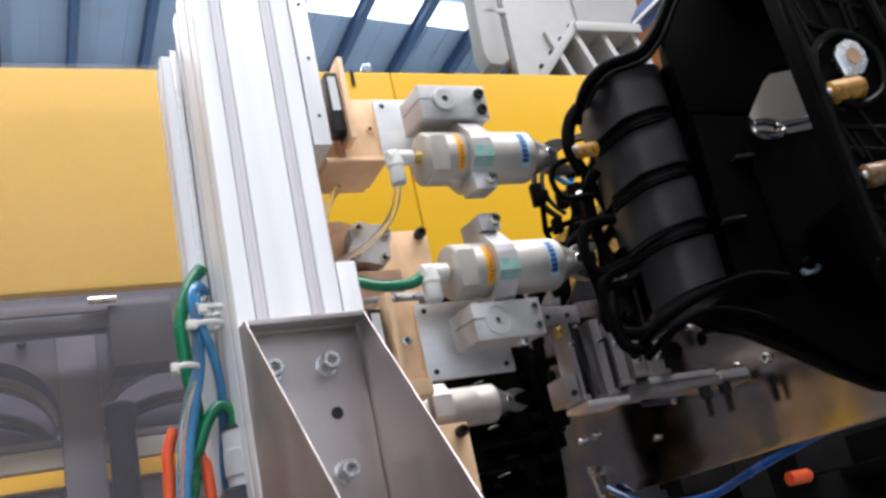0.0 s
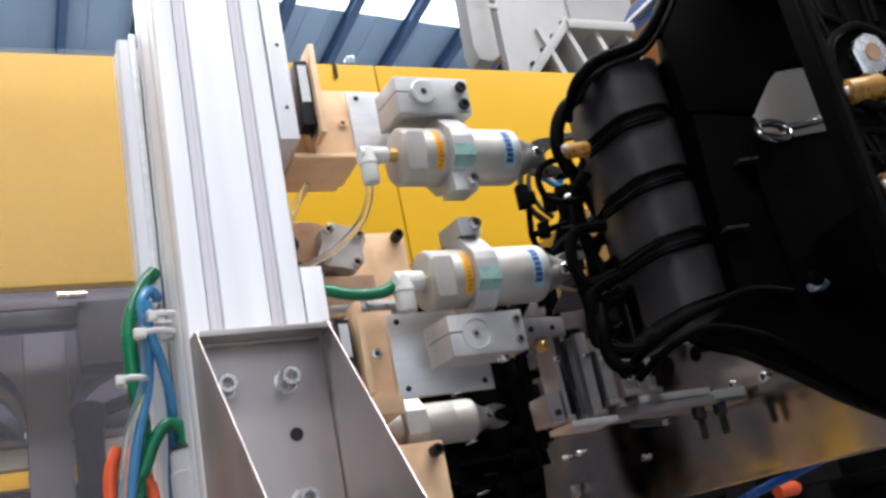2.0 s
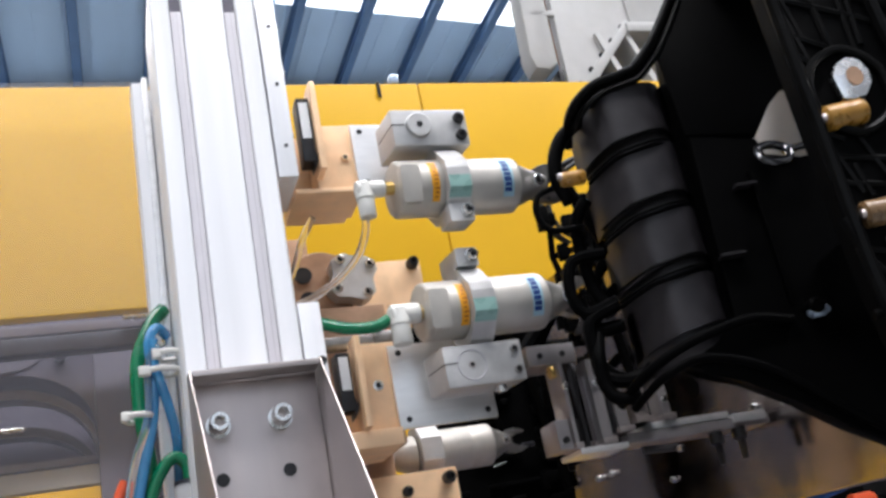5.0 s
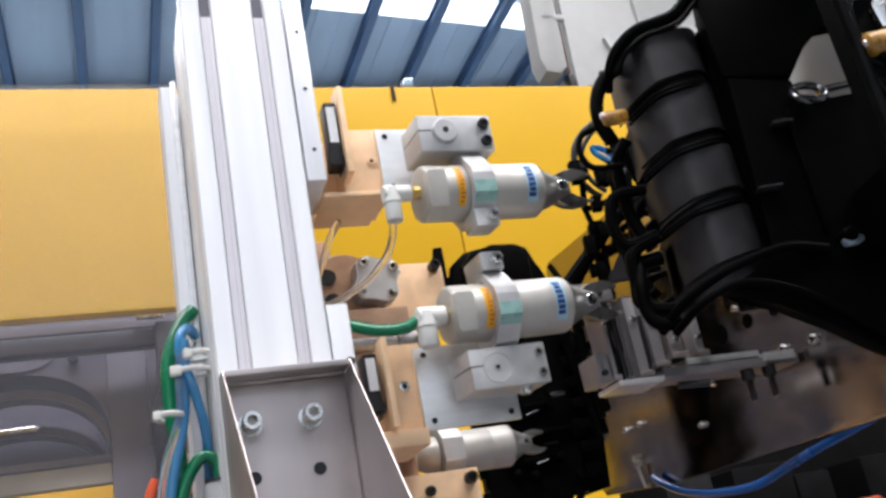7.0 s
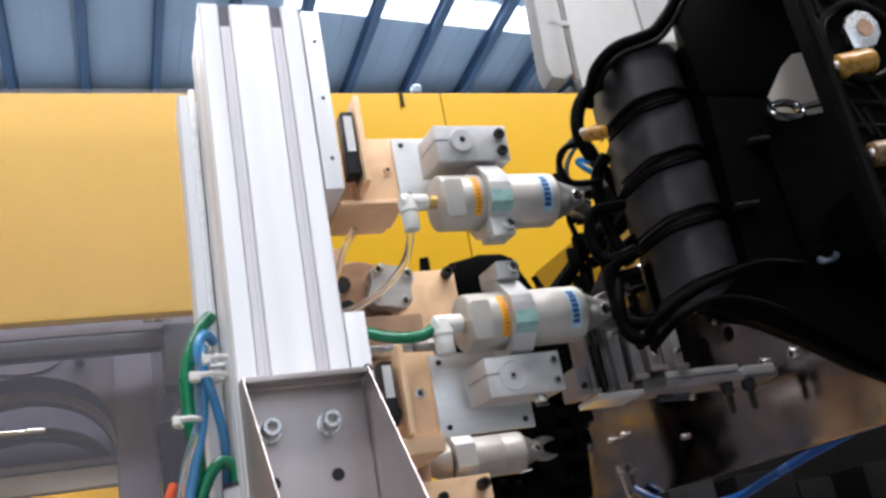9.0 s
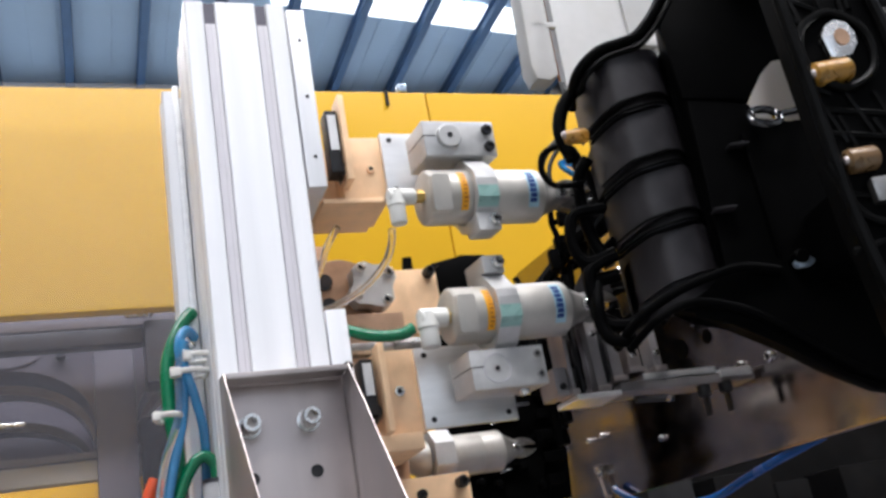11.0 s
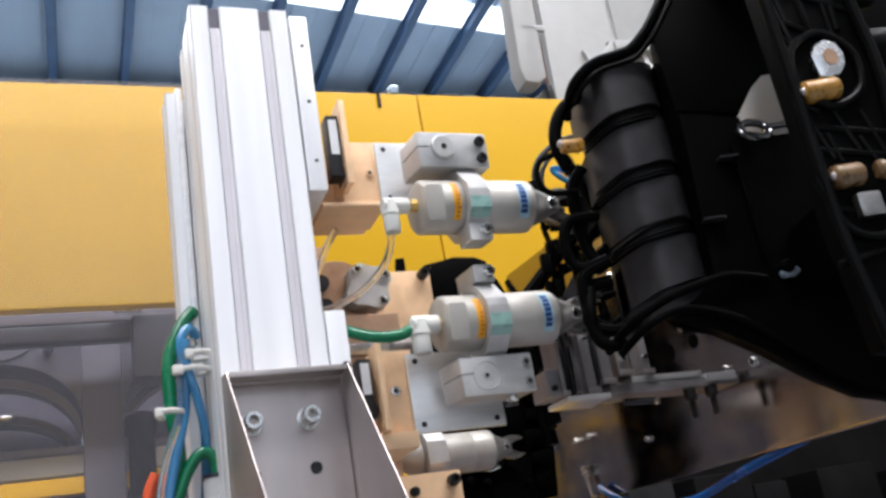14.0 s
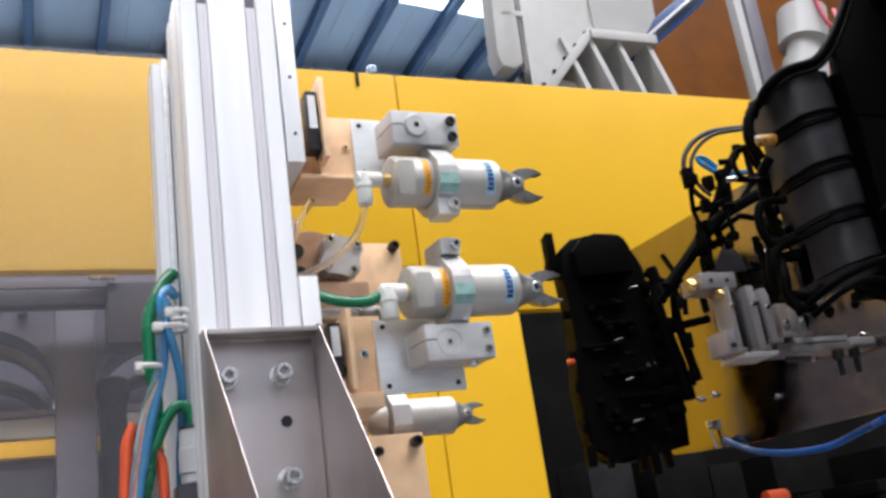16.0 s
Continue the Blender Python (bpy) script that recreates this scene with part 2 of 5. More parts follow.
def screw(parent, x, y, z, r=0.006, h=0.006, material=None, m=None, name="screw", washer=False, pit=None):
    """A socket-head cap screw that looks towards -y."""
    material = material or BRIGHT
    b = lathe([(0, r), (-h * 0.85, r), (-h, r * 0.88), (-h, r * 0.55), (-h * 0.45, r * 0.5)], "y", 18)
    ob = part(name, b, material, parent, m=pose(x, y, z) if m is None else m)
    part("socket", lathe([(0, r * 0.52), (-0.0004, r * 0.52)], "y", 6), pit or DARK, ob, m=pose(0, -h * 0.46, 0))
    if washer:
        part("washer", lathe([(0.0, r * 1.22), (-0.0016, r * 1.22)], "y", 20), BRIGHT, ob, m=pose(0, 0.0002, 0))
    return ob


# ---------------------------------------------------------------- hall
def hall():
    tag = dict(kind="structure")
    solid("floor", box(-14, 16, -9.2, 18, -0.2, 0), FLOORM, M(0, 0, 0), "grey painted concrete hall floor", "floor", **tag)
    solid("wall_far", box(-14, 16, 17.3, 17.6, 0, 12.6), ROOF, M(0, 0, 0), "blue-grey sheet metal end wall of hall", "wall", **tag)
    # out of view; its dark colour shades the left-facing steel
    solid("wall_side", box(-14.3, -14, -9.2, 17.6, 0, 12.6), SIDEWALL, M(0, 0, 0), "plain unseen side wall of hall, darkened to dim reflections", "wall", **tag)
    solid("wall_other_side", box(16, 16.3, -9.2, 17.6, 0, 12.6), HALL, M(0, 0, 0), "plain painted side wall of hall", "wall", **tag)
    # unseen wall behind the viewer; its wide opening is added for fill light
    b = box(-14, -7.6, -9.2, -8.9, 0, 12.6)
    box(1.6, 16, -9.2, -8.9, 0, 12.6, bm=b)
    box(-7.6, 1.6, -9.2, -8.9, 0, 2.1, bm=b)
    box(-7.6, 1.6, -9.2, -8.9, 6.3, 12.6, bm=b)
    solid("wall_back", b, HALL, M(0, 0, 0), "plain painted hall wall with wide opening added for fill light", "wall", **tag)
    # roof sheets between the skylight strips
    b = bmesh.new()
    for v0, v1 in ((-9.2, -5.0), (-3.0, 4.3), (5.7, 17.6)):
        box(-14.3, 16.3, v0, v1, 12.2, 12.3, bm=b)
        for k in range(60):          # shallow corrugation
            u = -14 + k * 0.5
            box(u, u + 0.06, v0, v1, 12.17, 12.199, bm=b)
    solid("ceiling", b, ROOF, M(0, 0, 0), "blue-grey corrugated metal roof sheets", "ceiling", **tag)
    solid("skylight_3", prism([(3.30, 13.35), (15.98, 14.90), (15.98, 15.74), (3.30, 14.13)], 12.162, 12.168, "xy"), GLASSR, M(0, 0, 0),
          "bright translucent skylight strip under roof", "skylight", **tag)
    for k, (v0, v1) in enumerate(((-5.0, -3.0), (4.3, 5.7))):
        solid("skylight_%d" % (k + 1), box(-14.3, 16.3, v0 + 0.01, v1 - 0.01, 12.24, 12.26), GLASSR, M(0, 0, 0),
              "bright translucent skylight strip in roof", "skylight", **tag)
    for k in range(-9, 12):
        u = -0.27 + k * 1.32
        b = prism([(-0.075, 0), (0.075, 0), (0.075, 0.02), (0.02, 0.03), (0.02, 0.24), (0.09, 0.25), (0.09, 0.27), (-0.09, 0.27), (-0.09, 0.25), (-0.02, 0.24), (-0.02, 0.03), (-0.09, 0.02)], -9.0, 17.25)
        solid("roof_purlin", b, PURLIN, M(u, 0, 11.89), "dark blue painted steel roof purlin", "roof beam", "roof purlins", "structure")
    b = box(-14, 16, 17.0, 17.2, 11.4, 11.85)
    solid("eaves_beam", b, PURLIN, M(0, 0, 0), "dark steel beam at roof end", "roof beam", "", "structure")


# ---------------------------------------------------------------- yellow guard and what lies behind
def guard():
    g = thing("machine_guard", M(0, 0.80, 0), "yellow painted sheet metal machine guard panels", "machine guard")
    part("upper_panel", box(-1.9, 0.545, 0, 0.03, 1.752, 2.166, 0.002), YELLOW, g)
    part("upper_panel", box(0.5475, 2.9, 0, 0.03, 1.66, 2.166, 0.002), YELLOW, g)
    part("lower_panel", box(0.352, 0.545, 0.0, 0.03, 0.3, 1.749, 0.002), YELLOW, g)
    part("lower_panel", box(0.5475, 0.738, 0.0, 0.03, 0.3, 1.657, 0.002), YELLOW, g)
    part("post", box(2.7, 2.9, 0.04, 0.2, 0, 1.66, 0.004), YELLOW, g)
    part("post", box(-1.9, -1.75, 0.04, 0.2, 0, 1.75, 0.004), YELLOW, g)
    part("foot_panel", box(-1.9, 0.349, 0, 0.03, 0.0, 1.15, 0.002), YELLOW, g)
    part("clip", box(0.462, 0.468, -0.004, -0.0005, 2.135, 2.168), DARK, g, "small dark clip at top edge")
    b = box(0.492, 0.51, -0.002, 0.02, 2.167, 2.186, 0.004)
    part("bolt_cap", b, PALEINS, g)
    w = thing("polycarbonate_sheet", M(0, 0.76, 0), "clear polycarbonate sheet before the guard with painted reflection haze", "guard window")
    # sheet split in two because the painted reflection haze is stronger above
    part("lower_sheet", box(-1.9, 0.35, 0, 0.006, 0.0, 1.742, 0.001), PANE, w)
    part("upper_sheet", box(-1.9, 0.17, 0, 0.006, 1.7425, 2.150, 0.001), PANE_UP, w, "upper polycarbonate sheet with stronger painted reflection haze")

    # machine seen through the opening under the guard
    p = thing("mould_platen", M(0, 1.55, 0), "grey painted machine platen with arched recesses", "machine part")
    # the two arches beyond -1.0 are unseen, added for the gripper plate to mirror
    arch = ((-1.91, -1.53), (-1.43, -1.05), (-0.95, -0.575), (-0.475, -0.09), (0.0, 0.385))
    for u0, u1 in ((-1.53, -1.43), (-1.05, -0.95)):
        part("pillar", box(u0, u1, 0, 0.2, 0.4, 1.93, 0.006), GREY, p)
    b = box(-0.575, -0.475, 0, 0.2, 0.4, 1.93, 0.006)
    part("pillar", b, GREY, p)
    part("pillar", box(-0.09, 0.0, 0, 0.2, 0.4, 1.93, 0.006), GREY, p)
    part("pillar", box(0.385, 0.5, 0, 0.2, 0.4, 1.93, 0.006), GREY, p)
    for u0, u1 in arch:
        mid, r = (u0 + u1) / 2, (u1 - u0) / 2
        pts = [(u0, 1.93), (u0, 1.74)]
        for k in range(1, 20):
            a = math.pi * (1 - k / 20)
            pts.append((mid + r * math.cos(a), 1.74 + 0.14 * math.sin(a)))
        pts += [(u1, 1.74), (u1, 1.93)]
        part("arch_head", prism(pts, 0.0, 0.2), GREY, p)
        for j in range(4):           # nested curved liners deeper inside
            rr, h = r * (1 - 0.04 * j), 0.14 - 0.028 * j
            top = 1.72 - 0.045 * j
            pts = [(mid + rr * math.cos(math.pi * (1 - k / 18)), top + h * math.sin(math.pi * (1 - k / 18))) for k in range(19)]
            inn = [(x * 0.97 + mid * 0.03, z - 0.022) for x, z in reversed(pts)]
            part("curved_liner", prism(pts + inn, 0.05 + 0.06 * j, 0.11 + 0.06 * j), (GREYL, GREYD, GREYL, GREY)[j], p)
        part("white_strip", box(u0, u1, 0.02, 0.06, 1.618, 1.662, 0.003), WPAINT, p, "pale horizontal strip")
        if u0 > -1.0:
            part("yellow_strip", box(u0, u1, 0.015, 0.06, 1.574, 1.612, 0.003), YELLOW, p, "yellow horizontal strip")
        else:
            part("lower_strip", box(u0, u1, 0.015, 0.06, 1.574, 1.612, 0.003), GREYL, p)
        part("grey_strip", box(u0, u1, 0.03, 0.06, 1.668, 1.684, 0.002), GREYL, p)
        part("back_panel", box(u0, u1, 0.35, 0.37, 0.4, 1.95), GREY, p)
        # kept dark so that the gripper plate mirrors a dark area low down
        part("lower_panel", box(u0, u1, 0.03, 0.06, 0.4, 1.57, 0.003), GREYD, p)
    part("top_block", box(-1.91, 0.5, 0.0, 0.2, 1.932, 2.05, 0.004), GREY, p)
    part("polished_bar", lathe([(0, 0.006), (0.62, 0.006), (0.625, 0.003)], "x", 14), BRIGHT, p, "polished steel bar", m=pose(-0.86, -0.05, 1.743))
    for u0 in (-0.95, -0.475, 0.0):    # pale crescent atop each arch, a reflection in the metal drawn as a shape
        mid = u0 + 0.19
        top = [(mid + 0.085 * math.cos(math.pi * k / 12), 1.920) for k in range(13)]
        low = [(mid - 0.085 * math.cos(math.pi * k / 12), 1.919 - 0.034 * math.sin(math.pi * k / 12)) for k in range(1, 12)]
        part("crown_reflection", prism([top[0], top[-1]] + low, -0.004, -0.0005), GREYL, p)
    part("hanger", lathe([(0, 0.011), (0.03, 0.011), (0.031, 0.007)], "y", 14), GREYD, p, m=pose(-0.16, -0.032, 1.905))
    q = thing("black_hose_stack", M(0.03, 1.47, 0), "black ribbed upright hose behind guard window", "hose")
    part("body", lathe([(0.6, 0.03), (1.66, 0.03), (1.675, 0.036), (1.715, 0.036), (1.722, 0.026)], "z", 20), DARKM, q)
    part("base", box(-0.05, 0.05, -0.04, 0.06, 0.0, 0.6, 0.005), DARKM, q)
    t = thing("tie_bar", M(0, 1.42, 0), "dark grey horizontal machine bar under guard", "machine part")
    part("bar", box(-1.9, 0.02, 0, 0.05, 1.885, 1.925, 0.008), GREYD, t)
    part("clamp_block", box(0.02, 0.16, -0.01, 0.09, 1.79, 1.935, 0.006), GREYD, t)
    part("flat_rail", box(-1.9, 0.16, 0.01, 0.06, 1.93, 1.955, 0.003), GREYL, t)
    for u in (-0.02, 0.01):
        part("bright_end", lathe([(0, 0.008), (0.03, 0.008)], "x", 14), BRIGHT, t, m=pose(u, -0.02, 1.945))
    d = thing("machine_interior", M(0, 1.3, 0), "dark machine interior behind guard opening", "machine")
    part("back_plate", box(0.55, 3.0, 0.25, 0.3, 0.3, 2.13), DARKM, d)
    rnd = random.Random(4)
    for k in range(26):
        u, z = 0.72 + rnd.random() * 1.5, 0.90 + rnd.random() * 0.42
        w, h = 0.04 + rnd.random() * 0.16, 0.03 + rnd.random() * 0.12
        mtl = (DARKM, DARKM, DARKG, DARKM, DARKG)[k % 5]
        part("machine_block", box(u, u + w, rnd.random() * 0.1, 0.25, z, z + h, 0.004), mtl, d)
    part("green_plate", box(1.07, 1.17, -0.01, 0.0, 1.18, 1.25, 0.002), mat("green_terminal_plate", (0.03, 0.16, 0.04), 0.5), d)
    part("red_cap", lathe([(0, 0.018), (0.06, 0.018), (0.07, 0.012)], "x", 16), RED, d, m=pose(1.62, -0.02, 1.27))
    part("indicator", lathe([(0, 0.005), (-0.006, 0.004)], "y", 10), GLOW_G, d, m=pose(1.36, -0.03, 1.24))


# ---------------------------------------------------------------- white casting of the take-out robot
def robot_frame():
    r = thing("takeout_robot_frame", M(0, 1.555, 0), "white painted cast frame of take-out robot above guard", "robot frame")
    part("side_plate", prism([(1.352, 3.4), (1.327, 2.60), (1.332, 2.56), (1.36, 2.60), (1.56, 2.835), (1.60, 2.85), (1.60, 3.4)], 0, 0.03, "xz", 0.002), WPAINT, r)
    part("diagonal_flange", prism([(1.345, 2.545), (1.57, 2.80), (1.59, 2.835), (1.575, 2.85), (1.325, 2.565)], -0.02, 0.22, "xz", 0.003), WPAINT, r)
    for k in range(5):
        f = 0.08 + k * 0.21
        screw(r, 1.345 + 0.235 * f, -0.004, 2.60 + 0.25 * f, 0.008, 0.008, DARK)
    part("cap_flange", box(1.57, 1.83, -0.03, 0.25, 2.80, 2.835, 0.004), WPAINT, r)
    part("upper_box", prism([(1.60, 2.838), (1.80, 2.838), (1.86, 2.92), (1.90, 3.4), (1.60, 3.4)], -0.01, 0.2, "xz", 0.003), WPAINT, r)
    for u in (1.455, 1.56, 1.67, 1.79):
        part("web", prism([(u + 0.26, 2.0), (u + 0.285, 2.0), (u + 0.02, 2.80), (u - 0.0, 2.80)], -0.015, 0.08, "xz", 0.002), WPAINT, r)
    part("web_back", prism([(1.34, 2.0), (2.09, 2.0), (1.81, 2.80), (1.60, 2.80), (1.34, 2.57)], 0.081, 0.11, "xz"), WPAINT, r)
    part("arch_web", prism([(1.46 + 0.1 * math.cos(math.pi * k / 10), 2.60 + 0.06 * math.sin(math.pi * k / 10)) for k in range(11)], 0.02, 0.08), WPAINT, r)
    part("foot", box(1.32, 2.12, -0.02, 0.24, 1.9, 2.0, 0.004), WPAINT, r)
    part("beam_side", prism([(1.25, 3.4), (1.21, 2.72), (1.222, 2.672), (1.27, 2.665), (1.302, 2.69), (1.33, 3.4)], -0.02, 0.06, "xz", 0.018), WPAINT, r)
    part("recess_lip", box(1.245, 1.33, -0.02, -0.005, 2.86, 2.88, 0.003), WPAINT, r)
    part("dark_joint", box(1.303, 1.322, 0.0, 0.2, 2.60, 2.675, 0.003), DARK, r)
    o = thing("orange_machine_cabinet", M(0, 2.0, 0), "orange-brown painted machine cabinet behind robot", "machine cabinet")
    part("panel", box(1.6, 3.4, 0, 0.05, 0, 3.6, 0.004), ORANGE, o)
    part("seam_strip", box(1.6, 3.4, -0.012, -0.001, 2.78, 2.80, 0.003), ORANGE, o)
    part("seam_strip", box(2.12, 2.14, -0.014, -0.001, 1.8, 3.6, 0.003), ORANGE, o)
    b = thing("blue_linear_rail", M(1.93, 1.62, 2.94, 0, -38, 0), "blue and white linear rail beside robot frame", "rail")
    part("rail", box(-0.2, 0.3, 0, 0.05, -0.045, 0.03, 0.004), mat("navy_rail_paint", (0.012, 0.055, 0.20), 0.4), b)
    part("white_stripe", box(-0.2, 0.3, -0.006, -0.001, -0.006, 0.004), LABEL_W, b)
    part("dark_stripe", box(-0.2, 0.3, -0.006, -0.001, -0.026, -0.014), DARK, b)
    s = thing("robot_strut", M(2.20, 1.45, 2.3, 0, 1, 0), "grey upright strut of robot frame", "strut")
    part("bar", box(-0.03, 0.03, 0, 0.06, -0.5, 0.9, 0.006), GREYL, s)
    part("edge", box(-0.066, -0.032, 0.01, 0.05, -0.5, 0.9, 0.004), WPAINT, s)
    mo = thing("servo_motor", M(2.33, 1.4, 2.70, 0, 14, 0), "white servo motor with pink cable", "motor")
    part("housing", lathe([(-0.16, 0.06), (-0.15, 0.075), (0.0, 0.075), (0.005, 0.06), (0.06, 0.06), (0.065, 0.085), (0.2, 0.085), (0.21, 0.07)], "z", 28), WPAINT, mo)
    part("cable", tube([(-0.02, -0.09, 0.2), (0.02, -0.1, 0.1), (0.08, -0.09, 0.12), (0.1, -0.05, 0.22)], 0.008), mat("pink_cable", (0.55, 0.12, 0.16), 0.4), mo)


# ---------------------------------------------------------------- column with its foot bracket
def extrusion_outline(w, pitch, n):
    """Outline of a square T-slot profile with n slots a side."""
    half, pts = w / 2, []
    a, bb, d0, d1 = 0.0052, 0.0095, 0.0035, 0.013
    for k in range(4):
        side = []
        for i in range(n):
            cx = (i - (n - 1) / 2) * pitch
            side += [(cx - a - 0.0012, half), (cx - a, half - 0.001), (cx - a, half - d0), (cx - bb, half - d0 - 0.001), (cx - bb * 0.6, half - d1),
                     (cx + bb * 0.6, half - d1), (cx + bb, half - d0 - 0.001), (cx + a, half - d0), (cx + a, half - 0.001), (cx + a + 0.0012, half)]
        side = [(-half + 0.0015, half)] + side + [(half - 0.0015, half)]
        c, s = [(1, 0), (0, -1), (-1, 0), (0, 1)][k]
        pts += [(x * c - z * s, x * s + z * c) for x, z in side]
    return pts


def column():
    c = thing("aluminium_column", M(0.0465, 0.0465, 1.0), "bright anodised aluminium T-slot profile column", "column")
    part("profile", prism(extrusion_outline(0.0925, 0.0475, 2), 0, 0.772, "xy"), ALU, c, smooth=False)
    for u in (-0.02375, 0.02375):
        part("slot_cover", box(u - 0.0049, u + 0.0049, -0.0455, -0.0428, 0.0, 0.748, 0.0004), COVER, c, "pale grey slot cover strip")
        part("slot_end", box(u - 0.0049, u + 0.0049, -0.0435, -0.0420, 0.749, 0.7715), GREYL, c)
        part("side_slot_cover", box(-0.0455, -0.0428, u - 0.0049, u + 0.0049, 0.0, 0.748, 0.0004), COVER, c)
        # grooves drawn as thin strips in a shade colour
        for x in (-0.0047, 0.0006, 0.0041):
            part("cover_groove", box(u + x, u + x + 0.0006, -0.0458, -0.0456, 0.0, 0.748), GREYE, c)
    rail = thing("linear_rail", M(0.0945, 0.001, 1.58), "bright aluminium mounting bar with small holes", "rail")
    part("bar", box(0, 0.017, 0, 0.075, 0, 0.187, 0.0008), ALU, rail)
    for z in (0.030, 0.092, 0.153):
        part("hole", lathe([(0, 0.0017), (-0.0006, 0.0017)], "y", 12), DARK, rail, m=pose(0.0095, 0, z))
    for z in (0.05, 0.115, 0.165):
        part("side_screw", lathe([(0, 0.004), (0.004, 0.004), (0.0045, 0.003)], "x", 12), BRIGHT, rail, m=pose(0.017, 0.02, z))
    r2 = thing("linear_rail", M(0.0945, 0.004, 1.30), "bright aluminium mounting bar beside column", "rail")
    part("bar", box(0, 0.018, 0, 0.07, 0, 0.166, 0.0008), ALU, r2)
    part("corner_screw", lathe([(0, 0.004), (-0.003, 0.004)], "y", 12), DARK, r2, m=pose(0.013, 0, 0.115))
    # slimmer profile behind
    p = thing("rear_profile", M(0.001, 0.112, 1.0), "slim aluminium profile behind main column", "column")
    part("profile", prism(extrusion_outline(0.036, 0.02, 1), 0, 0.732, "xy"), ALU, p, smooth=False)
    part("cover_strip", box(-0.008, -0.002, -0.024, -0.0185, 0.3, 0.735, 0.001), MILLED, p)

    k = thing("foot_bracket", M(0, 0, 1.0), "welded stainless steel foot bracket with sloped cheeks", "bracket")
    part("back_plate", box(0.0035, 0.0985, -0.008, -0.0005, 0.05, 0.408, 0.0005), STEEL, k)
    cheek = [(-0.0005, 0.412), (-0.030, 0.409), (-0.034, 0.402), (-0.25, 0.15), (-0.25, 0.05), (-0.0005, 0.05)]
    deep = [(y - 0.05 * (0.402 - z) / 0.252 if y < -0.1 and z > 0.1 else (y - 0.05 if y < -0.1 else y), z) for y, z in cheek]
    part("cheek", prism(deep, 0.0012, 0.0024, "yz", 0.0002), STEEL, k)
    part("cheek", prism(cheek, 0.0992, 0.1003, "yz", 0.0002), STEEL, k)
    part("top_plate", box(0.0035, 0.0985, -0.031, -0.0085, 0.404, 0.4085, 0.0006), STEEL, k)
    part("weld_bead", tube([(0.006, -0.0095, 0.4035), (0.05, -0.0097, 0.4032), (0.096, -0.0095, 0.4035)], 0.0016, 8), STEEL, k)
    part("base_flange", box(-0.03, 0.132, -0.26, 0.1, 0.0, 0.049, 0.002), STEEL, k)
    for u, z in ((0.0200, 0.370), (0.0665, 0.371), (0.0210, 0.283), (0.0670, 0.283)):
        screw(k, u, -0.0082, z, 0.0076, 0.0195, BRIGHT, name="bolt", pit=STEEL, washer=True)
    for u, z in ((0.0195, 0.330), (0.0690, 0.331)):
        part("bolt_hole", lathe([(0, 0.0050), (-0.0006, 0.0050)], "y", 20), DARK, k, m=pose(u, -0.0081, z))
    t = thing("base_frame", M(0, 0, 0), "grey steel base frame under column", "base frame")
    part("top_plate", box(-0.3, 0.9, -0.3, 0.75, 0.96, 1.0, 0.003), GREY, t)
    for u in (-0.26, 0.8):
        for v in (-0.26, 0.66):
            part("leg", box(u, u + 0.08, v, v + 0.08, 0, 0.96, 0.004), GREY, t)


# ---------------------------------------------------------------- air nippers and their holders
def arc_label(x0, x1, r, a0, a1, seg=10):
    """A thin curved label on the nipper's casing, seen from the front (-y)."""
    b = bmesh.new()
    rows = []
    for k in range(seg + 1):
        a = radians(a0 + (a1 - a0) * k / seg)
        rows.append([b.verts.new((x, -math.cos(a) * r, math.sin(a) * r)) for x in (x0, x1)])
    for p, q in zip(rows, rows[1:]):
        b.faces.new((p[0], p[1], q[1], q[0]))
    return b


LABEL_R = mat("brown_label_print", (0.45, 0.13, 0.01), 0.5)
FILM = mat("teal_protective_film", (0.28, 0.47, 0.43), 0.3, 0.1, 0.08, 80)
JAWS = []


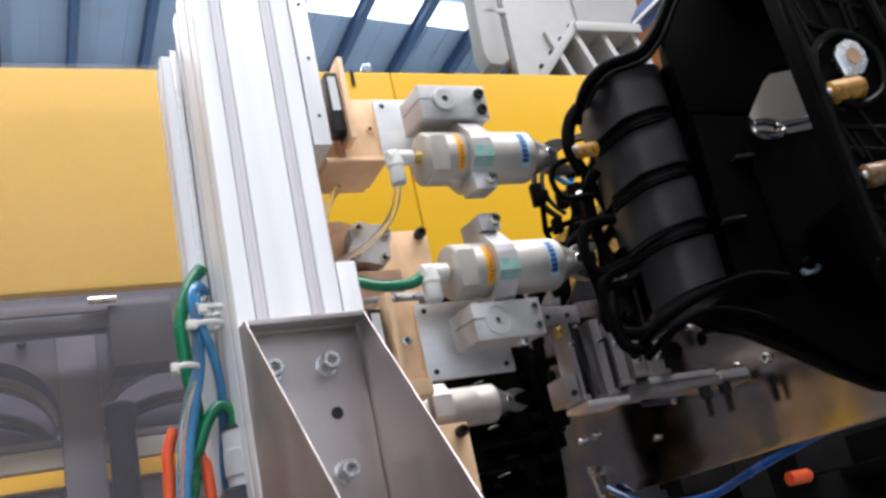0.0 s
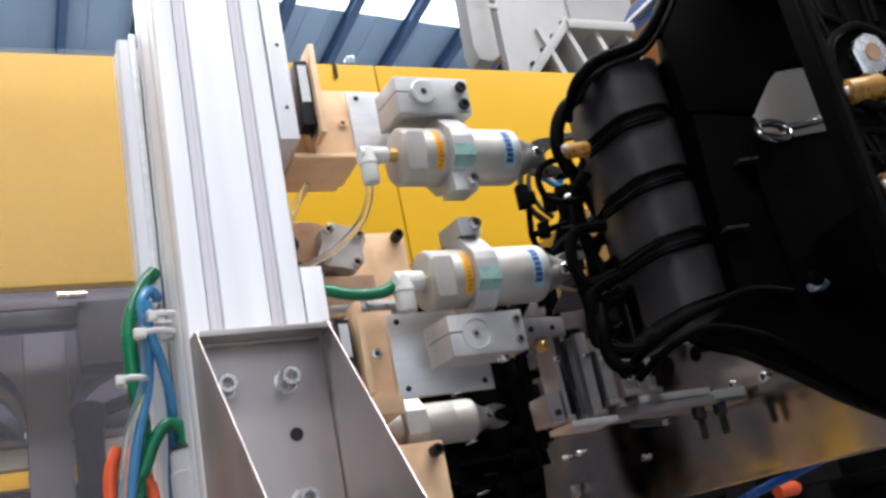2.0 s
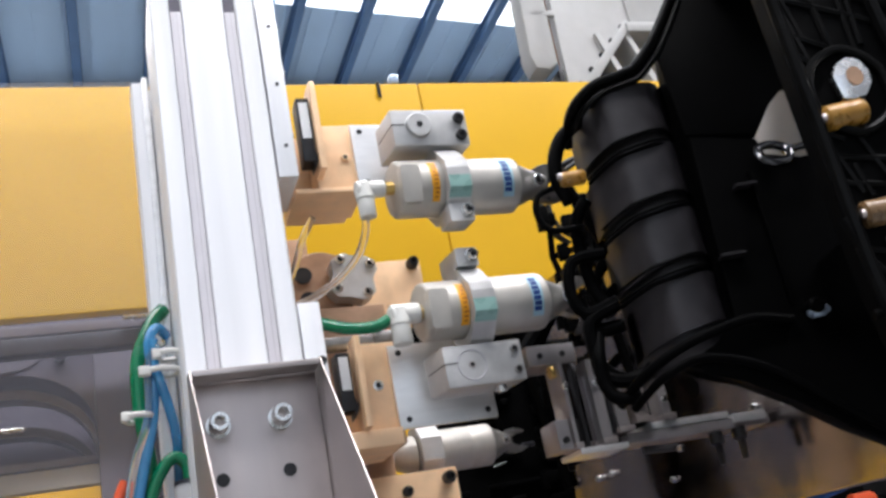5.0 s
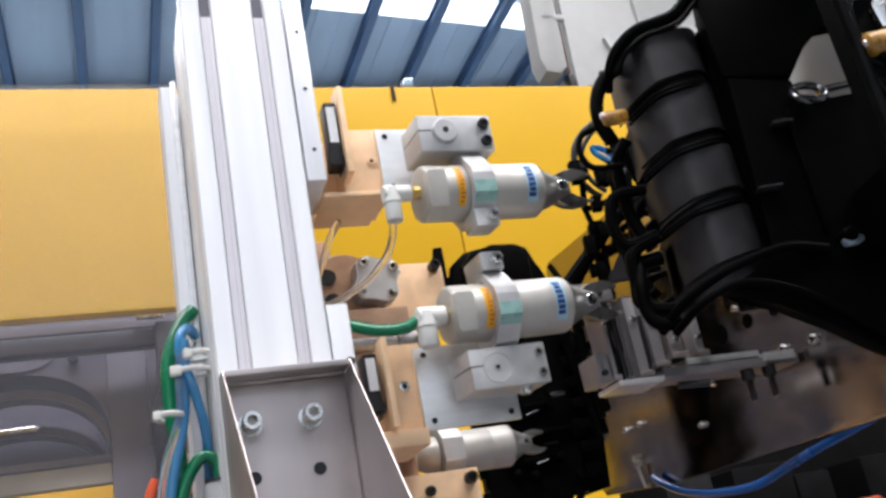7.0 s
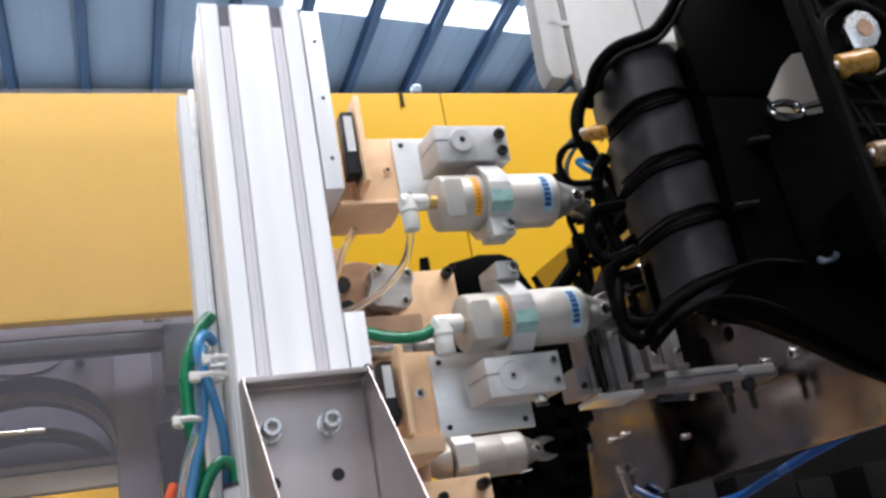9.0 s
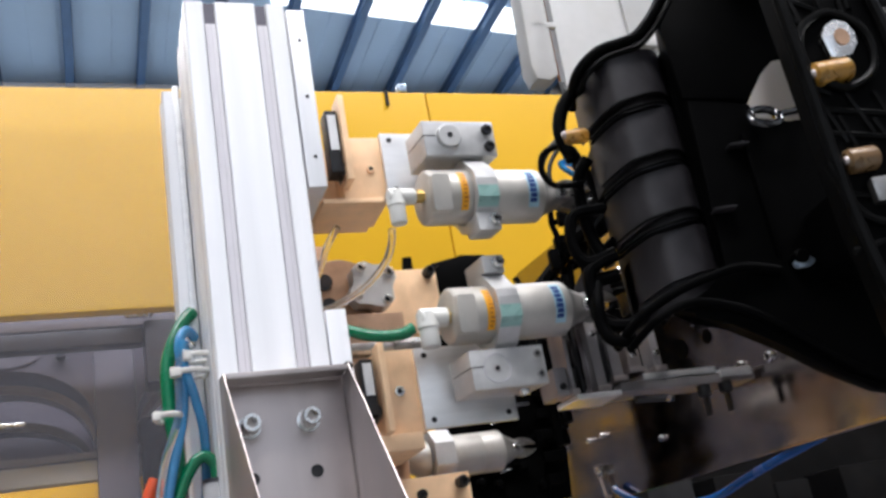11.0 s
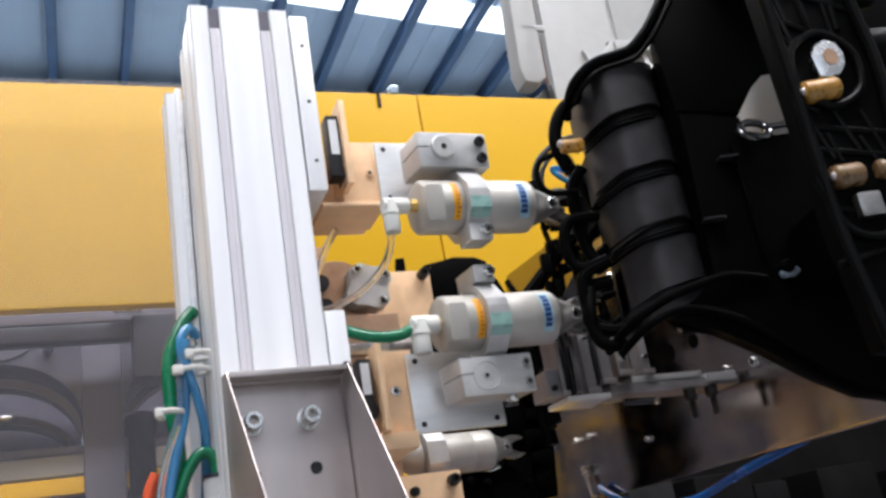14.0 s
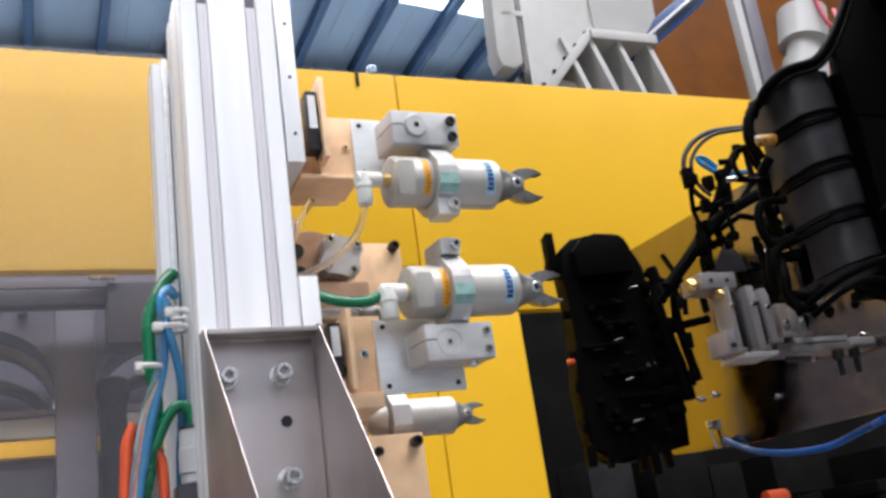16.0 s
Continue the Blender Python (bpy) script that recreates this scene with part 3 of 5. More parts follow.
def nipper(m, label, s=1.0, pale=False, fat=1.0):
    n = thing("air_nipper", m, label, "air nipper", "air nippers")
    R = 0.0250 * s * fat
    L = 0.1165 * s
    part("casing", lathe([(0.0045, R * 0.90), (0.005, R * 0.94), (0.0065, R * 0.99), (0.0078, R), (0.056, R), (0.057, R * 0.975), (0.059, R * 0.975), (0.060, R),
                          (L - 0.003, R), (L - 0.001, R * 0.985), (L, R * 0.95)], "x", 40), NIP, n)
    # wedge head
    b = bmesh.new()
    rings = []
    for x, ry, rz in ((L, R * 0.94, R * 0.94), (L + 0.003 * s, R * 0.80, R * 0.80), (L + 0.010 * s, R * 0.60, R * 0.70), (L + 0.024 * s, R * 0.50, R * 0.46), (L + 0.033 * s, R * 0.45, R * 0.30)):
        rings.append([b.verts.new((x, ry * max(-0.8, min(0.8, math.cos(2 * math.pi * k / 24))) / 0.8 * 0.9, rz * math.sin(2 * math.pi * k / 24))) for k in range(24)])
    for p, q in zip(rings, rings[1:]):
        for k in range(24):
            b.faces.new((p[k], p[(k + 1) % 24], q[(k + 1) % 24], q[k]))
    b.faces.new(rings[0]), b.faces.new(rings[-1])
    part("head", b, HEADM, n)
    piv = 0.1385 * s
    screw(n, piv, -R * 0.50, 0, 0.0055 * s, 0.004 * s, BRIGHT, name="pivot_screw")
    part("flat_pad", prism([(0.0040 * s, -0.0155 * s), (0.0060 * s, -0.0180 * s), (0.0195 * s, -0.0180 * s), (0.0215 * s, -0.0155 * s), (0.0215 * s, 0.0130 * s), (0.0195 * s, 0.0155 * s), (0.0060 * s, 0.0155 * s), (0.0040 * s, 0.0130 * s)],
                            -R * 1.012, -R * 0.6, "xz", 0.001), NIP, n)
    if not pale:
        part("orange_label", arc_label(0.0310, 0.0382, R * 1.006, -42, 48), LABEL_O, n, "orange warning label")
        for k in range(9):
            a = -34 + k * 8.6
            part("label_bar", arc_label(0.0335, 0.0362 + 0.001 * (k % 3), R * 1.011, a, a + 4.0, 2), LABEL_R, n)
        part("maker_label", arc_label(0.098, 0.1085, R * 1.006, -38, 52), LABEL_C, n, "pale blue label with dark blue bars")
        for k in range(7):
            a = -27 + k * 10.5
            part("label_bar", arc_label(0.0992 + 0.0006 * (k % 2), 0.1062, R * 1.011, a, a + 8.6, 2), LABEL_B, n)
    up = [(-0.008, -0.004), (-0.006, 0.007), (0.003, 0.0125), (0.012, 0.0142), (0.022, 0.0130), (0.031, 0.0090), (0.038, 0.0030), (0.0375, 0.0018), (0.030, 0.0032), (0.021, 0.0038), (0.014, 0.0026), (0.009, 0.0), (0.005, -0.005)]
    for sign in (1, -1):
        pts = [(x * s, z * s * sign) for x, z in up]
        j = part("jaw", prism(pts, -0.0065 * s, 0.0065 * s, "xz", 0.0012), BLADE, n, "dark tool steel cutting jaw")
        JAWS.append((j, piv, sign))
    return n


def ring_clamp(m, label, ear):
    """Swivel block with a split ring round the nipper; ear = 1: ring screw above, -1: below."""
    c = thing("nipper_holder", m, label, "tool holder", "nipper holders")
    R = 0.0258
    back_off = 0.002 if ear < 0 else -0.007
    # octagonal ring as a lofted band round the casing
    b = bmesh.new()
    N = 32
    loops = []
    for x, rr in ((0.0, None), (0.0, R), (0.021, R), (0.021, None)):
        ring = []
        for k in range(N):
            a = 2 * math.pi * k / N
            ca, sa = math.cos(a), math.sin(a)
            if rr is None:
                q = max(abs(ca) / 0.0325, abs(sa) / 0.0335, (abs(ca) + abs(sa)) / 0.0440)
                rad = 1 / q
            else:
                rad = rr
            ring.append(b.verts.new((x, rad * ca, rad * sa)))
        loops.append(ring)
    for i in range(4):
        p, q = loops[i], loops[(i + 1) % 4]
        for k in range(N):
            b.faces.new((p[k], p[(k + 1) % N], q[(k + 1) % N], q[k]))
    part("split_ring", b, CLAMPM, c, m=pose(0.046 + back_off, 0, 0), smooth=False)
    b = bmesh.new()
    strip = [[b.verts.new((x, y, z)) for x in (0.0464, 0.0666)] for y, z in ((-0.0328, -0.001), (-0.0328, -0.0116), (-0.0254, -0.0190))]
    for p, q in zip(strip, strip[1:]):
        b.faces.new((p[0], p[1], q[1], q[0]))
    part("film_patch", b, FILM, c, "pale teal protective film", smooth=False, m=pose(back_off, 0, 0))
    zc = -0.0325 if ear < 0 else 0.0405
    front = -0.026 if ear < 0 else -0.018
    x0 = 0.0440 if ear < 0 else 0.046
    back = 0.0 if ear < 0 else 0.02
    part("ear", prism([(front, zc - 0.008), (back, zc - 0.008), (back, zc + 0.008), (front, zc + 0.008)], x0 + back_off, 0.0668 + back_off, "yz", 0.002), CLAMPM, c)
    screw(c, 0.060 + back_off, front - 0.0005, zc + 0.001, 0.0048, 0.006, BRIGHT, name="ring_screw", washer=True)
    # block above (ear below) or below (ear above)
    zb = 0.0335 if ear < 0 else -0.0695
    x0 = 0.012 if ear < 0 else 0.009
    part("swivel_block", box(x0, x0 + 0.071, -0.018, 0.026, zb, zb + 0.0345, 0.0018), CLAMPM, c)
    part("swivel_pin", lathe([(0.0262, 0.014), (0.044, 0.014)], "y", 24), CLAMPM, c, m=pose(x0 + 0.03, 0, zb + 0.0175))
    part("split_line", box(x0 - 0.0003, x0 + 0.012, -0.0184, 0.02, zb + 0.0195, zb + 0.0202), DARK, c)
    hx = x0 + 0.024
    if ear < 0:                      # raised hub and black screws
        part("hub", lathe([(0, 0.0115), (-0.004, 0.0115), (-0.005, 0.0105)], "y", 28), CLAMPM, c, m=pose(hx, -0.0176, zb + 0.0185))
        part("hub_hole", lathe([(0, 0.0028), (-0.0004, 0.0028)], "y", 14), DARK, c, m=pose(hx, -0.0227, zb + 0.0185))
        for dz in (0.009, 0.0255):
            screw(c, x0 + 0.063, -0.0178, zb + dz, 0.0050, 0.004, DARK, name="block_screw")
    else:                            # flush hub with a turned groove and sunk screws
        part("hub_groove", tube([(hx + 0.0125 * math.cos(2 * math.pi * k / 20), -0.0181, zb + 0.0175 + 0.0125 * math.sin(2 * math.pi * k / 20)) for k in range(20)], 0.0005, 6, 2, True), GREYE, c)
        part("hub_hole", lathe([(0, 0.0030), (-0.0004, 0.0030)], "y", 14), STEEL, c, m=pose(hx, -0.0181, zb + 0.0175))
        part("hub_socket", lathe([(0, 0.0017), (-0.0004, 0.0017)], "y", 8), DARK, c, m=pose(hx, -0.0186, zb + 0.0175))
        for dz in (0.009, 0.0265):
            screw(c, x0 + 0.064, -0.0178, zb + dz, 0.0036, 0.002, BLADE, name="block_screw")
        screw(c, x0 + 0.052, -0.004, zb, 0.0052, 0.006, BRIGHT, name="under_screw", m=pose(x0 + 0.052, -0.004, zb + 0.0005, 90, 0, 0))
    return c


def plate(m, w, h, label):
    p = thing("mounting_plate", m, label, "plate", "mounting plates")
    part("plate", box(0, w, 0, 0.005, 0, h, 0.0008), MILLED, p)
    for x in (0.0085, w - 0.0085):
        for z in (0.0075, h - 0.0075):
            part("plate_hole", lathe([(0, 0.0026), (-0.0005, 0.0026)], "y", 14), DARK, p, m=pose(x, 0, z))
    return p


def elbow(m, label, big=False):
    e = thing("elbow_fitting", m, label, "air fitting")
    r = 0.0066 if not big else 0.0076
    part("nut", lathe([(-0.008, r * 0.9), (0.002, r * 0.9)], "x", 6), BRASS, e)
    part("arm", lathe([(-0.034, r), (-0.033, r * 1.12), (-0.010, r * 1.12), (-0.009, r)], "x", 20), WHITEP, e)
    part("leg", lathe([(-0.026, r * 1.0), (-0.025, r * 1.1), (-0.010, r * 1.1), (-0.009, r * 1.25), (0.004, r * 1.2), (0.006, r * 0.9)], "z", 20), WHITEP, e, m=pose(-0.027, 0, 0))
    return e


def sensor(m, label, h=0.064):
    s = thing("proximity_sensor", m, label, "sensor", "sensors")
    part("body", box(0, 0.012, 0, 0.02, 0, h, 0.0015), DARK, s)
    part("wing", prism([(0.0, 0.0), (0.004, 0.008), (0.004, 0.012), (0.0, 0.022)], 0.002, 0.018), DARK, s, m=pose(0.010, 0, -0.006))
    part("label", box(0.002, 0.010, -0.0006, -0.0001, h * 0.35, h * 0.92), LABEL_W, s)
    return s


MOVE_NIP, MOVE_TOOL = [], []


def cutting_station():
    n1, n2 = M(0.176, -0.02, 1.5515, 3, -1.0, 3.2), M(0.1875, -0.01, 1.4425, 2, -1.6, 3.8)
    roll = pose(0, 0, 0, 6, 0, 0)
    MOVE_NIP.append(nipper(n1 @ pose(0.005, 0, 0) @ roll, "champagne-grey air nipper with orange and blue labels"))
    MOVE_NIP.append(nipper(n2 @ roll, "champagne-grey air nipper with orange and blue labels"))
    nipper(M(0.228, 0.20, 1.3615), "smaller champagne-grey air nipper below the other two", 0.70, True, 1.22)
    MOVE_NIP.append(ring_clamp(n1, "cast aluminium nipper holder, swivel block on top", -1))
    MOVE_NIP.append(ring_clamp(n2, "cast aluminium nipper holder, swivel block underneath", 1))
    MOVE_NIP.append(plate(M(0.1705, 0.028, 1.5765, 0, 0, 2), 0.088, 0.067, "milled aluminium plate behind upper nipper"))
    MOVE_NIP.append(plate(M(0.1715, 0.034, 1.357), 0.088, 0.073, "milled aluminium plate behind lower nipper"))
    MOVE_NIP.append(elbow(M(0.1865, -0.02, 1.5535), "white push-in elbow fitting on upper nipper"))
    MOVE_NIP.append(elbow(M(0.1995, -0.012, 1.4425), "white push-in elbow fitting on lower nipper", True))
    # tail cone and ring of the small nipper
    t = thing("small_nipper_holder", M(0.228, 0.20, 1.3615), "grey ring holder of the small nipper", "tool holder")
    part("ring", prism([(0.029 * math.cos(math.pi * (k + 0.5) / 4), 0.029 * math.sin(math.pi * (k + 0.5) / 4)) for k in range(8)], 0.002, 0.024, "yz", 0.001), CLAMPM, t)
    part("tail", lathe([(-0.04, 0.009), (-0.022, 0.010), (-0.018, 0.014), (-0.004, 0.019), (0.0, 0.019)], "x", 24), NIP, t)
    part("arm", box(0.004, 0.022, 0.02, 0.06, -0.012, 0.012, 0.002), CLAMPM, t)

    # gold brackets
    b = thing("gold_bracket", M(0, 0, 0), "gold anodised angle bracket carrying the upper nipper", "bracket", "gold brackets")
    part("block", box(0.134, 0.1780, 0.032, 0.10, 1.581, 1.646, 0.001), TAN, b)
    part("web", box(0.1125, 0.1335, 0.055, 0.10, 1.581, 1.646, 0.001), TAN, b)
    part("flange", box(0.1335, 0.1390, 0.006, 0.0305, 1.590, 1.678, 0.0008), TAN, b)
    part("shelf", box(0.1125, 0.1705, 0.028, 0.10, 1.576, 1.5805, 0.0008), TAN, b)
    screw(b, 0.163, 0.031, 1.612, 0.0040, 0.0012, TAN)
    b = thing("gold_bracket", M(0, 0, 0), "gold anodised angle bracket carrying the lower nipper", "bracket", "gold brackets")
    part("block", box(0.142, 0.1800, 0.040, 0.10, 1.360, 1.436, 0.001), TAN, b)
    part("flange", box(0.1395, 0.1445, 0.016, 0.0395, 1.360, 1.438, 0.0008), TAN, b)
    part("shelf", box(0.113, 0.1725, 0.03, 0.11, 1.345, 1.3595, 0.0008), TAN, b)
    screw(b, 0.160, 0.040, 1.398, 0.0045, 0.002, BRIGHT)
    sensor(M(0.1205, 0.012, 1.600), "black proximity sensor with white label on bracket")
    sensor(M(0.1245, 0.028, 1.377), "black proximity sensor with white label on bracket", 0.05)
    # rotary clamp cylinder behind
    c = thing("rotary_cylinder", M(0.168, 0.15, 1.531), "bronze rotary cylinder with grey four-screw flange", "cylinder")
    part("housing", lathe([(0, 0.036), (0.004, 0.038), (0.03, 0.038)], "y", 36), BROWN, c, m=pose(-0.017, 0.0, 0.0))
    for dx, dz in ((-0.035, 0.012), (-0.033, -0.014)):
        part("port", lathe([(0, 0.0085), (-0.003, 0.0085)], "y", 18), DARK, c, m=pose(dx, 0, dz))
    out = []
    for k in range(4):
        a = math.pi / 4 + k * math.pi / 2
        for d in (-0.32, -0.16, 0, 0.16, 0.32):
            out.append((0.0265 * math.cos(a + d), 0.0265 * math.sin(a + d)))
        out.append((0.0190 * math.cos(a + math.pi / 4), 0.0205 * math.sin(a + math.pi / 4)))
    part("flange", prism(out, -0.022, -0.002, "xz", 0.001), CLAMPM, c, m=pose(0.010, 0, 0, 0, 12, 0))
    for k in range(4):
        a = math.pi / 4 + k * math.pi / 2 - radians(12)
        screw(c, 0.010 + 0.0212 * math.cos(a), -0.0216, 0.0212 * math.sin(a), 0.0050, 0.004, BRIGHT, name="flange_screw")
    part("back_plate", box(-0.02, 0.099, 0.032, 0.042, -0.040, 0.034, 0.001), TAN, c)
    screw(c, 0.089, 0.032, 0.028, 0.006, 0.012, DARK)
    b = thing("gold_plate", M(0, 0, 0), "gold anodised plate at the small nipper", "plate")
    part("plate", box(0.16, 0.256, 0.16, 0.172, 1.19, 1.339, 0.001), TAN, b)
    screw(b, 0.246, 0.16, 1.329, 0.006, 0.012, DARK)
    screw(b, 0.204, 0.16, 1.322, 0.005, 0.006, DARK)
    screw(b, 0.246, 0.16, 1.262, 0.006, 0.012, DARK)
    part("arm", box(0.10, 0.20, 0.172, 0.20, 1.20, 1.37, 0.002), BROWN, b)
    b = thing("cylinder_rod", M(0, 0, 0), "steel slide rod block under the rotary cylinder", "slide")
    part("rod", lathe([(0, 0.007), (0.06, 0.007), (0.061, 0.009), (0.09, 0.009)], "x", 18), BLADE, b, m=pose(0.115, 0.09, 1.452))
    part("block", box(0.112, 0.200, 0.115, 0.185, 1.36, 1.496, 0.002), BROWN, b)
    part("carrier", box(0.112, 0.15, 0.19, 0.22, 1.40, 1.60, 0.002), BROWN, b)

    # air hoses on the station
    h = thing("clear_air_hose", M(0, 0, 0), "clear air hose from upper nipper elbow", "air hose")
    part("hose", tube([(0.1575, -0.02, 1.528), (0.1555, -0.016, 1.514), (0.148, -0.006, 1.498), (0.132, 0.012, 1.485), (0.112, 0.04, 1.480), (0.09, 0.07, 1.482), (0.07, 0.11, 1.49)], 0.0034), CLEAR, h)
    h = thing("clear_air_hose", M(0, 0, 0), "clear air hose looping behind column", "air hose")
    part("hose", tube([(0.131, 0.06, 1.566), (0.122, 0.075, 1.552), (0.116, 0.09, 1.535), (0.11, 0.12, 1.52)], 0.0034), CLEAR, h)
    h = thing("green_air_hose", M(0, 0, 0), "green air hose to lower nipper elbow", "air hose")
    part("hose", tube([(0.1645, -0.012, 1.4395), (0.152, -0.010, 1.4350), (0.130, 0.002, 1.4400), (0.100, 0.03, 1.4600), (0.07, 0.10, 1.49)], 0.0052), GREEN, h)


def hose_bundle():
    h = thing("green_air_hose", M(0, 0, 0), "green air hose running down behind column", "air hose")
    part("hose", tube([(-0.0062, 0.085, 1.4983), (-0.0175, 0.080, 1.4841), (-0.0308, 0.075, 1.4509), (-0.0323, 0.070, 1.4083), (-0.0289, 0.070, 1.3611), (-0.0384, 0.070, 1.3044), (-0.0535, 0.070, 1.2383), (-0.0535, 0.070, 1.1061)], 0.0062), GREEN, h)
    h = thing("green_air_hose", M(0, 0, 0), "green air hose bending into a grey fitting", "air hose")
    part("hose", tube([(0.0007, 0.062, 1.3374), (-0.0002, 0.062, 1.3573), (-0.0101, 0.062, 1.3648), (-0.0214, 0.063, 1.3535), (-0.0309, 0.064, 1.3327), (-0.0460, 0.065, 1.2950), (-0.0535, 0.065, 1.1061)], 0.0052), GREEN, h)
    h = thing("blue_air_hose", M(0, 0, 0), "blue air hose tied behind column", "air hose")
    part("hose", tube([(-0.0062, 0.080, 1.4727), (-0.0138, 0.068, 1.4763), (-0.0214, 0.062, 1.4630), (-0.0205, 0.060, 1.4318), (-0.0233, 0.060, 1.3988), (-0.0328, 0.060, 1.3610), (-0.0413, 0.060, 1.3233), (-0.0488, 0.060, 1.2666), (-0.0488, 0.060, 1.1062)], 0.0046), PALEBLUE, h)
    h = thing("blue_air_hose", M(0, 0, 0), "blue air hose branching towards column", "air hose")
    part("hose", tube([(-0.0177, 0.058, 1.4629), (-0.0186, 0.056, 1.4412), (-0.0121, 0.056, 1.4128), (-0.0065, 0.064, 1.3845), (-0.0060, 0.080, 1.3515), (-0.0080, 0.092, 1.2949), (-0.0080, 0.092, 1.1062)], 0.0042), PALEBLUE, h)
    h = thing("clear_air_hose", M(0, 0, 0), "clear air hose beside blue hose", "air hose")
    part("hose", tube([(-0.0101, 0.057, 1.4601), (-0.0177, 0.055, 1.4534), (-0.0243, 0.055, 1.4364), (-0.0271, 0.055, 1.3987), (-0.0404, 0.054, 1.3610), (-0.0479, 0.054, 1.3232), (-0.0536, 0.054, 1.2666), (-0.0536, 0.054, 1.1062)], 0.0032), CLEAR, h)
    h = thing("orange_air_hose", M(0, 0, 0), "orange-red hose behind the bundle", "air hose")
    part("hose", tube([(-0.0270, 0.075, 1.3442), (-0.0327, 0.072, 1.3375), (-0.0289, 0.070, 1.3233), (-0.0252, 0.070, 1.2950), (-0.0252, 0.070, 1.1061)], 0.0048), RED, h)
    part("hose", tube([(-0.0468, 0.080, 1.3536), (-0.0535, 0.080, 1.3376), (-0.0554, 0.080, 1.3140), (-0.0582, 0.080, 1.2478), (-0.0582, 0.080, 1.1060)], 0.0055), RED, h)
    for u, v, z, w in ((-0.013, 0.055, 1.434, 0.021), (-0.034, 0.062, 1.400, 0.015), (-0.006, 0.053, 1.447, 0.016)):
        c = thing("cable_tie", M(u, v, z), "white nylon cable tie round the hoses", "cable tie", "cable ties")
        part("band", tube([(-w * 0.6, -0.008, 0), (0, -0.010, 0.001), (w * 0.6, -0.006, 0), (w * 0.5, 0.01, 0), (-w * 0.5, 0.012, 0)], 0.0024, 6, 6, True), WHITEP, c)
        part("head", box(-w * 0.9, -w * 0.45, -0.012, -0.004, -0.004, 0.004, 0.0015), WHITEP, c)
    f = thing("hose_fitting", M(0.0017, 0.062, 1.2950), "grey round hose fitting beside column", "air fitting")
    part("body", lathe([(0, 0.013), (0.008, 0.013), (0.009, 0.0145), (0.03, 0.0145), (0.031, 0.0135), (0.045, 0.0135), (0.0455, 0.0125), (0.047, 0.0125)], "z", 28), FITGREY, f)
    part("collar", lathe([(0.047, 0.0135), (0.05, 0.0135)], "z", 24), GREYD, f)
    part("support", box(-0.018, 0.016, -0.012, 0.02, -0.2, -0.001, 0.002), GREYD, f)


# ---------------------------------------------------------------- carried load: moulded shot and gripper
def duct_shell(x0, x1, z0, z1, y, bow, rise, n=14, thick=0.004, bottom_in=0.0):
    """A curved band of the duct: bulges towards -y, its edges climb by rise from left to right."""
    b = bmesh.new()
    grid = []
    for k in range(n + 1):
        f = k / n
        x = x0 + (x1 - x0) * f
        q = 2 * f - 1
        yy = y - bow * (1 - abs(q) ** 3.2) + (0.03 * max(0, -q - 0.55))
        grid.append((b.verts.new((x, yy, z0 + rise * f)), b.verts.new((x, yy, z1 + rise * f)),
                     b.verts.new((x, yy + 0.03, z1 + rise * f)), b.verts.new((x, yy + 0.03, z0 + rise * f))))
    for p, q in zip(grid, grid[1:]):
        for i in range(4):
            b.faces.new((p[i], p[(i + 1) % 4], q[(i + 1) % 4], q[i]))
    b.faces.new(grid[0]), b.faces.new(grid[-1])
    return b


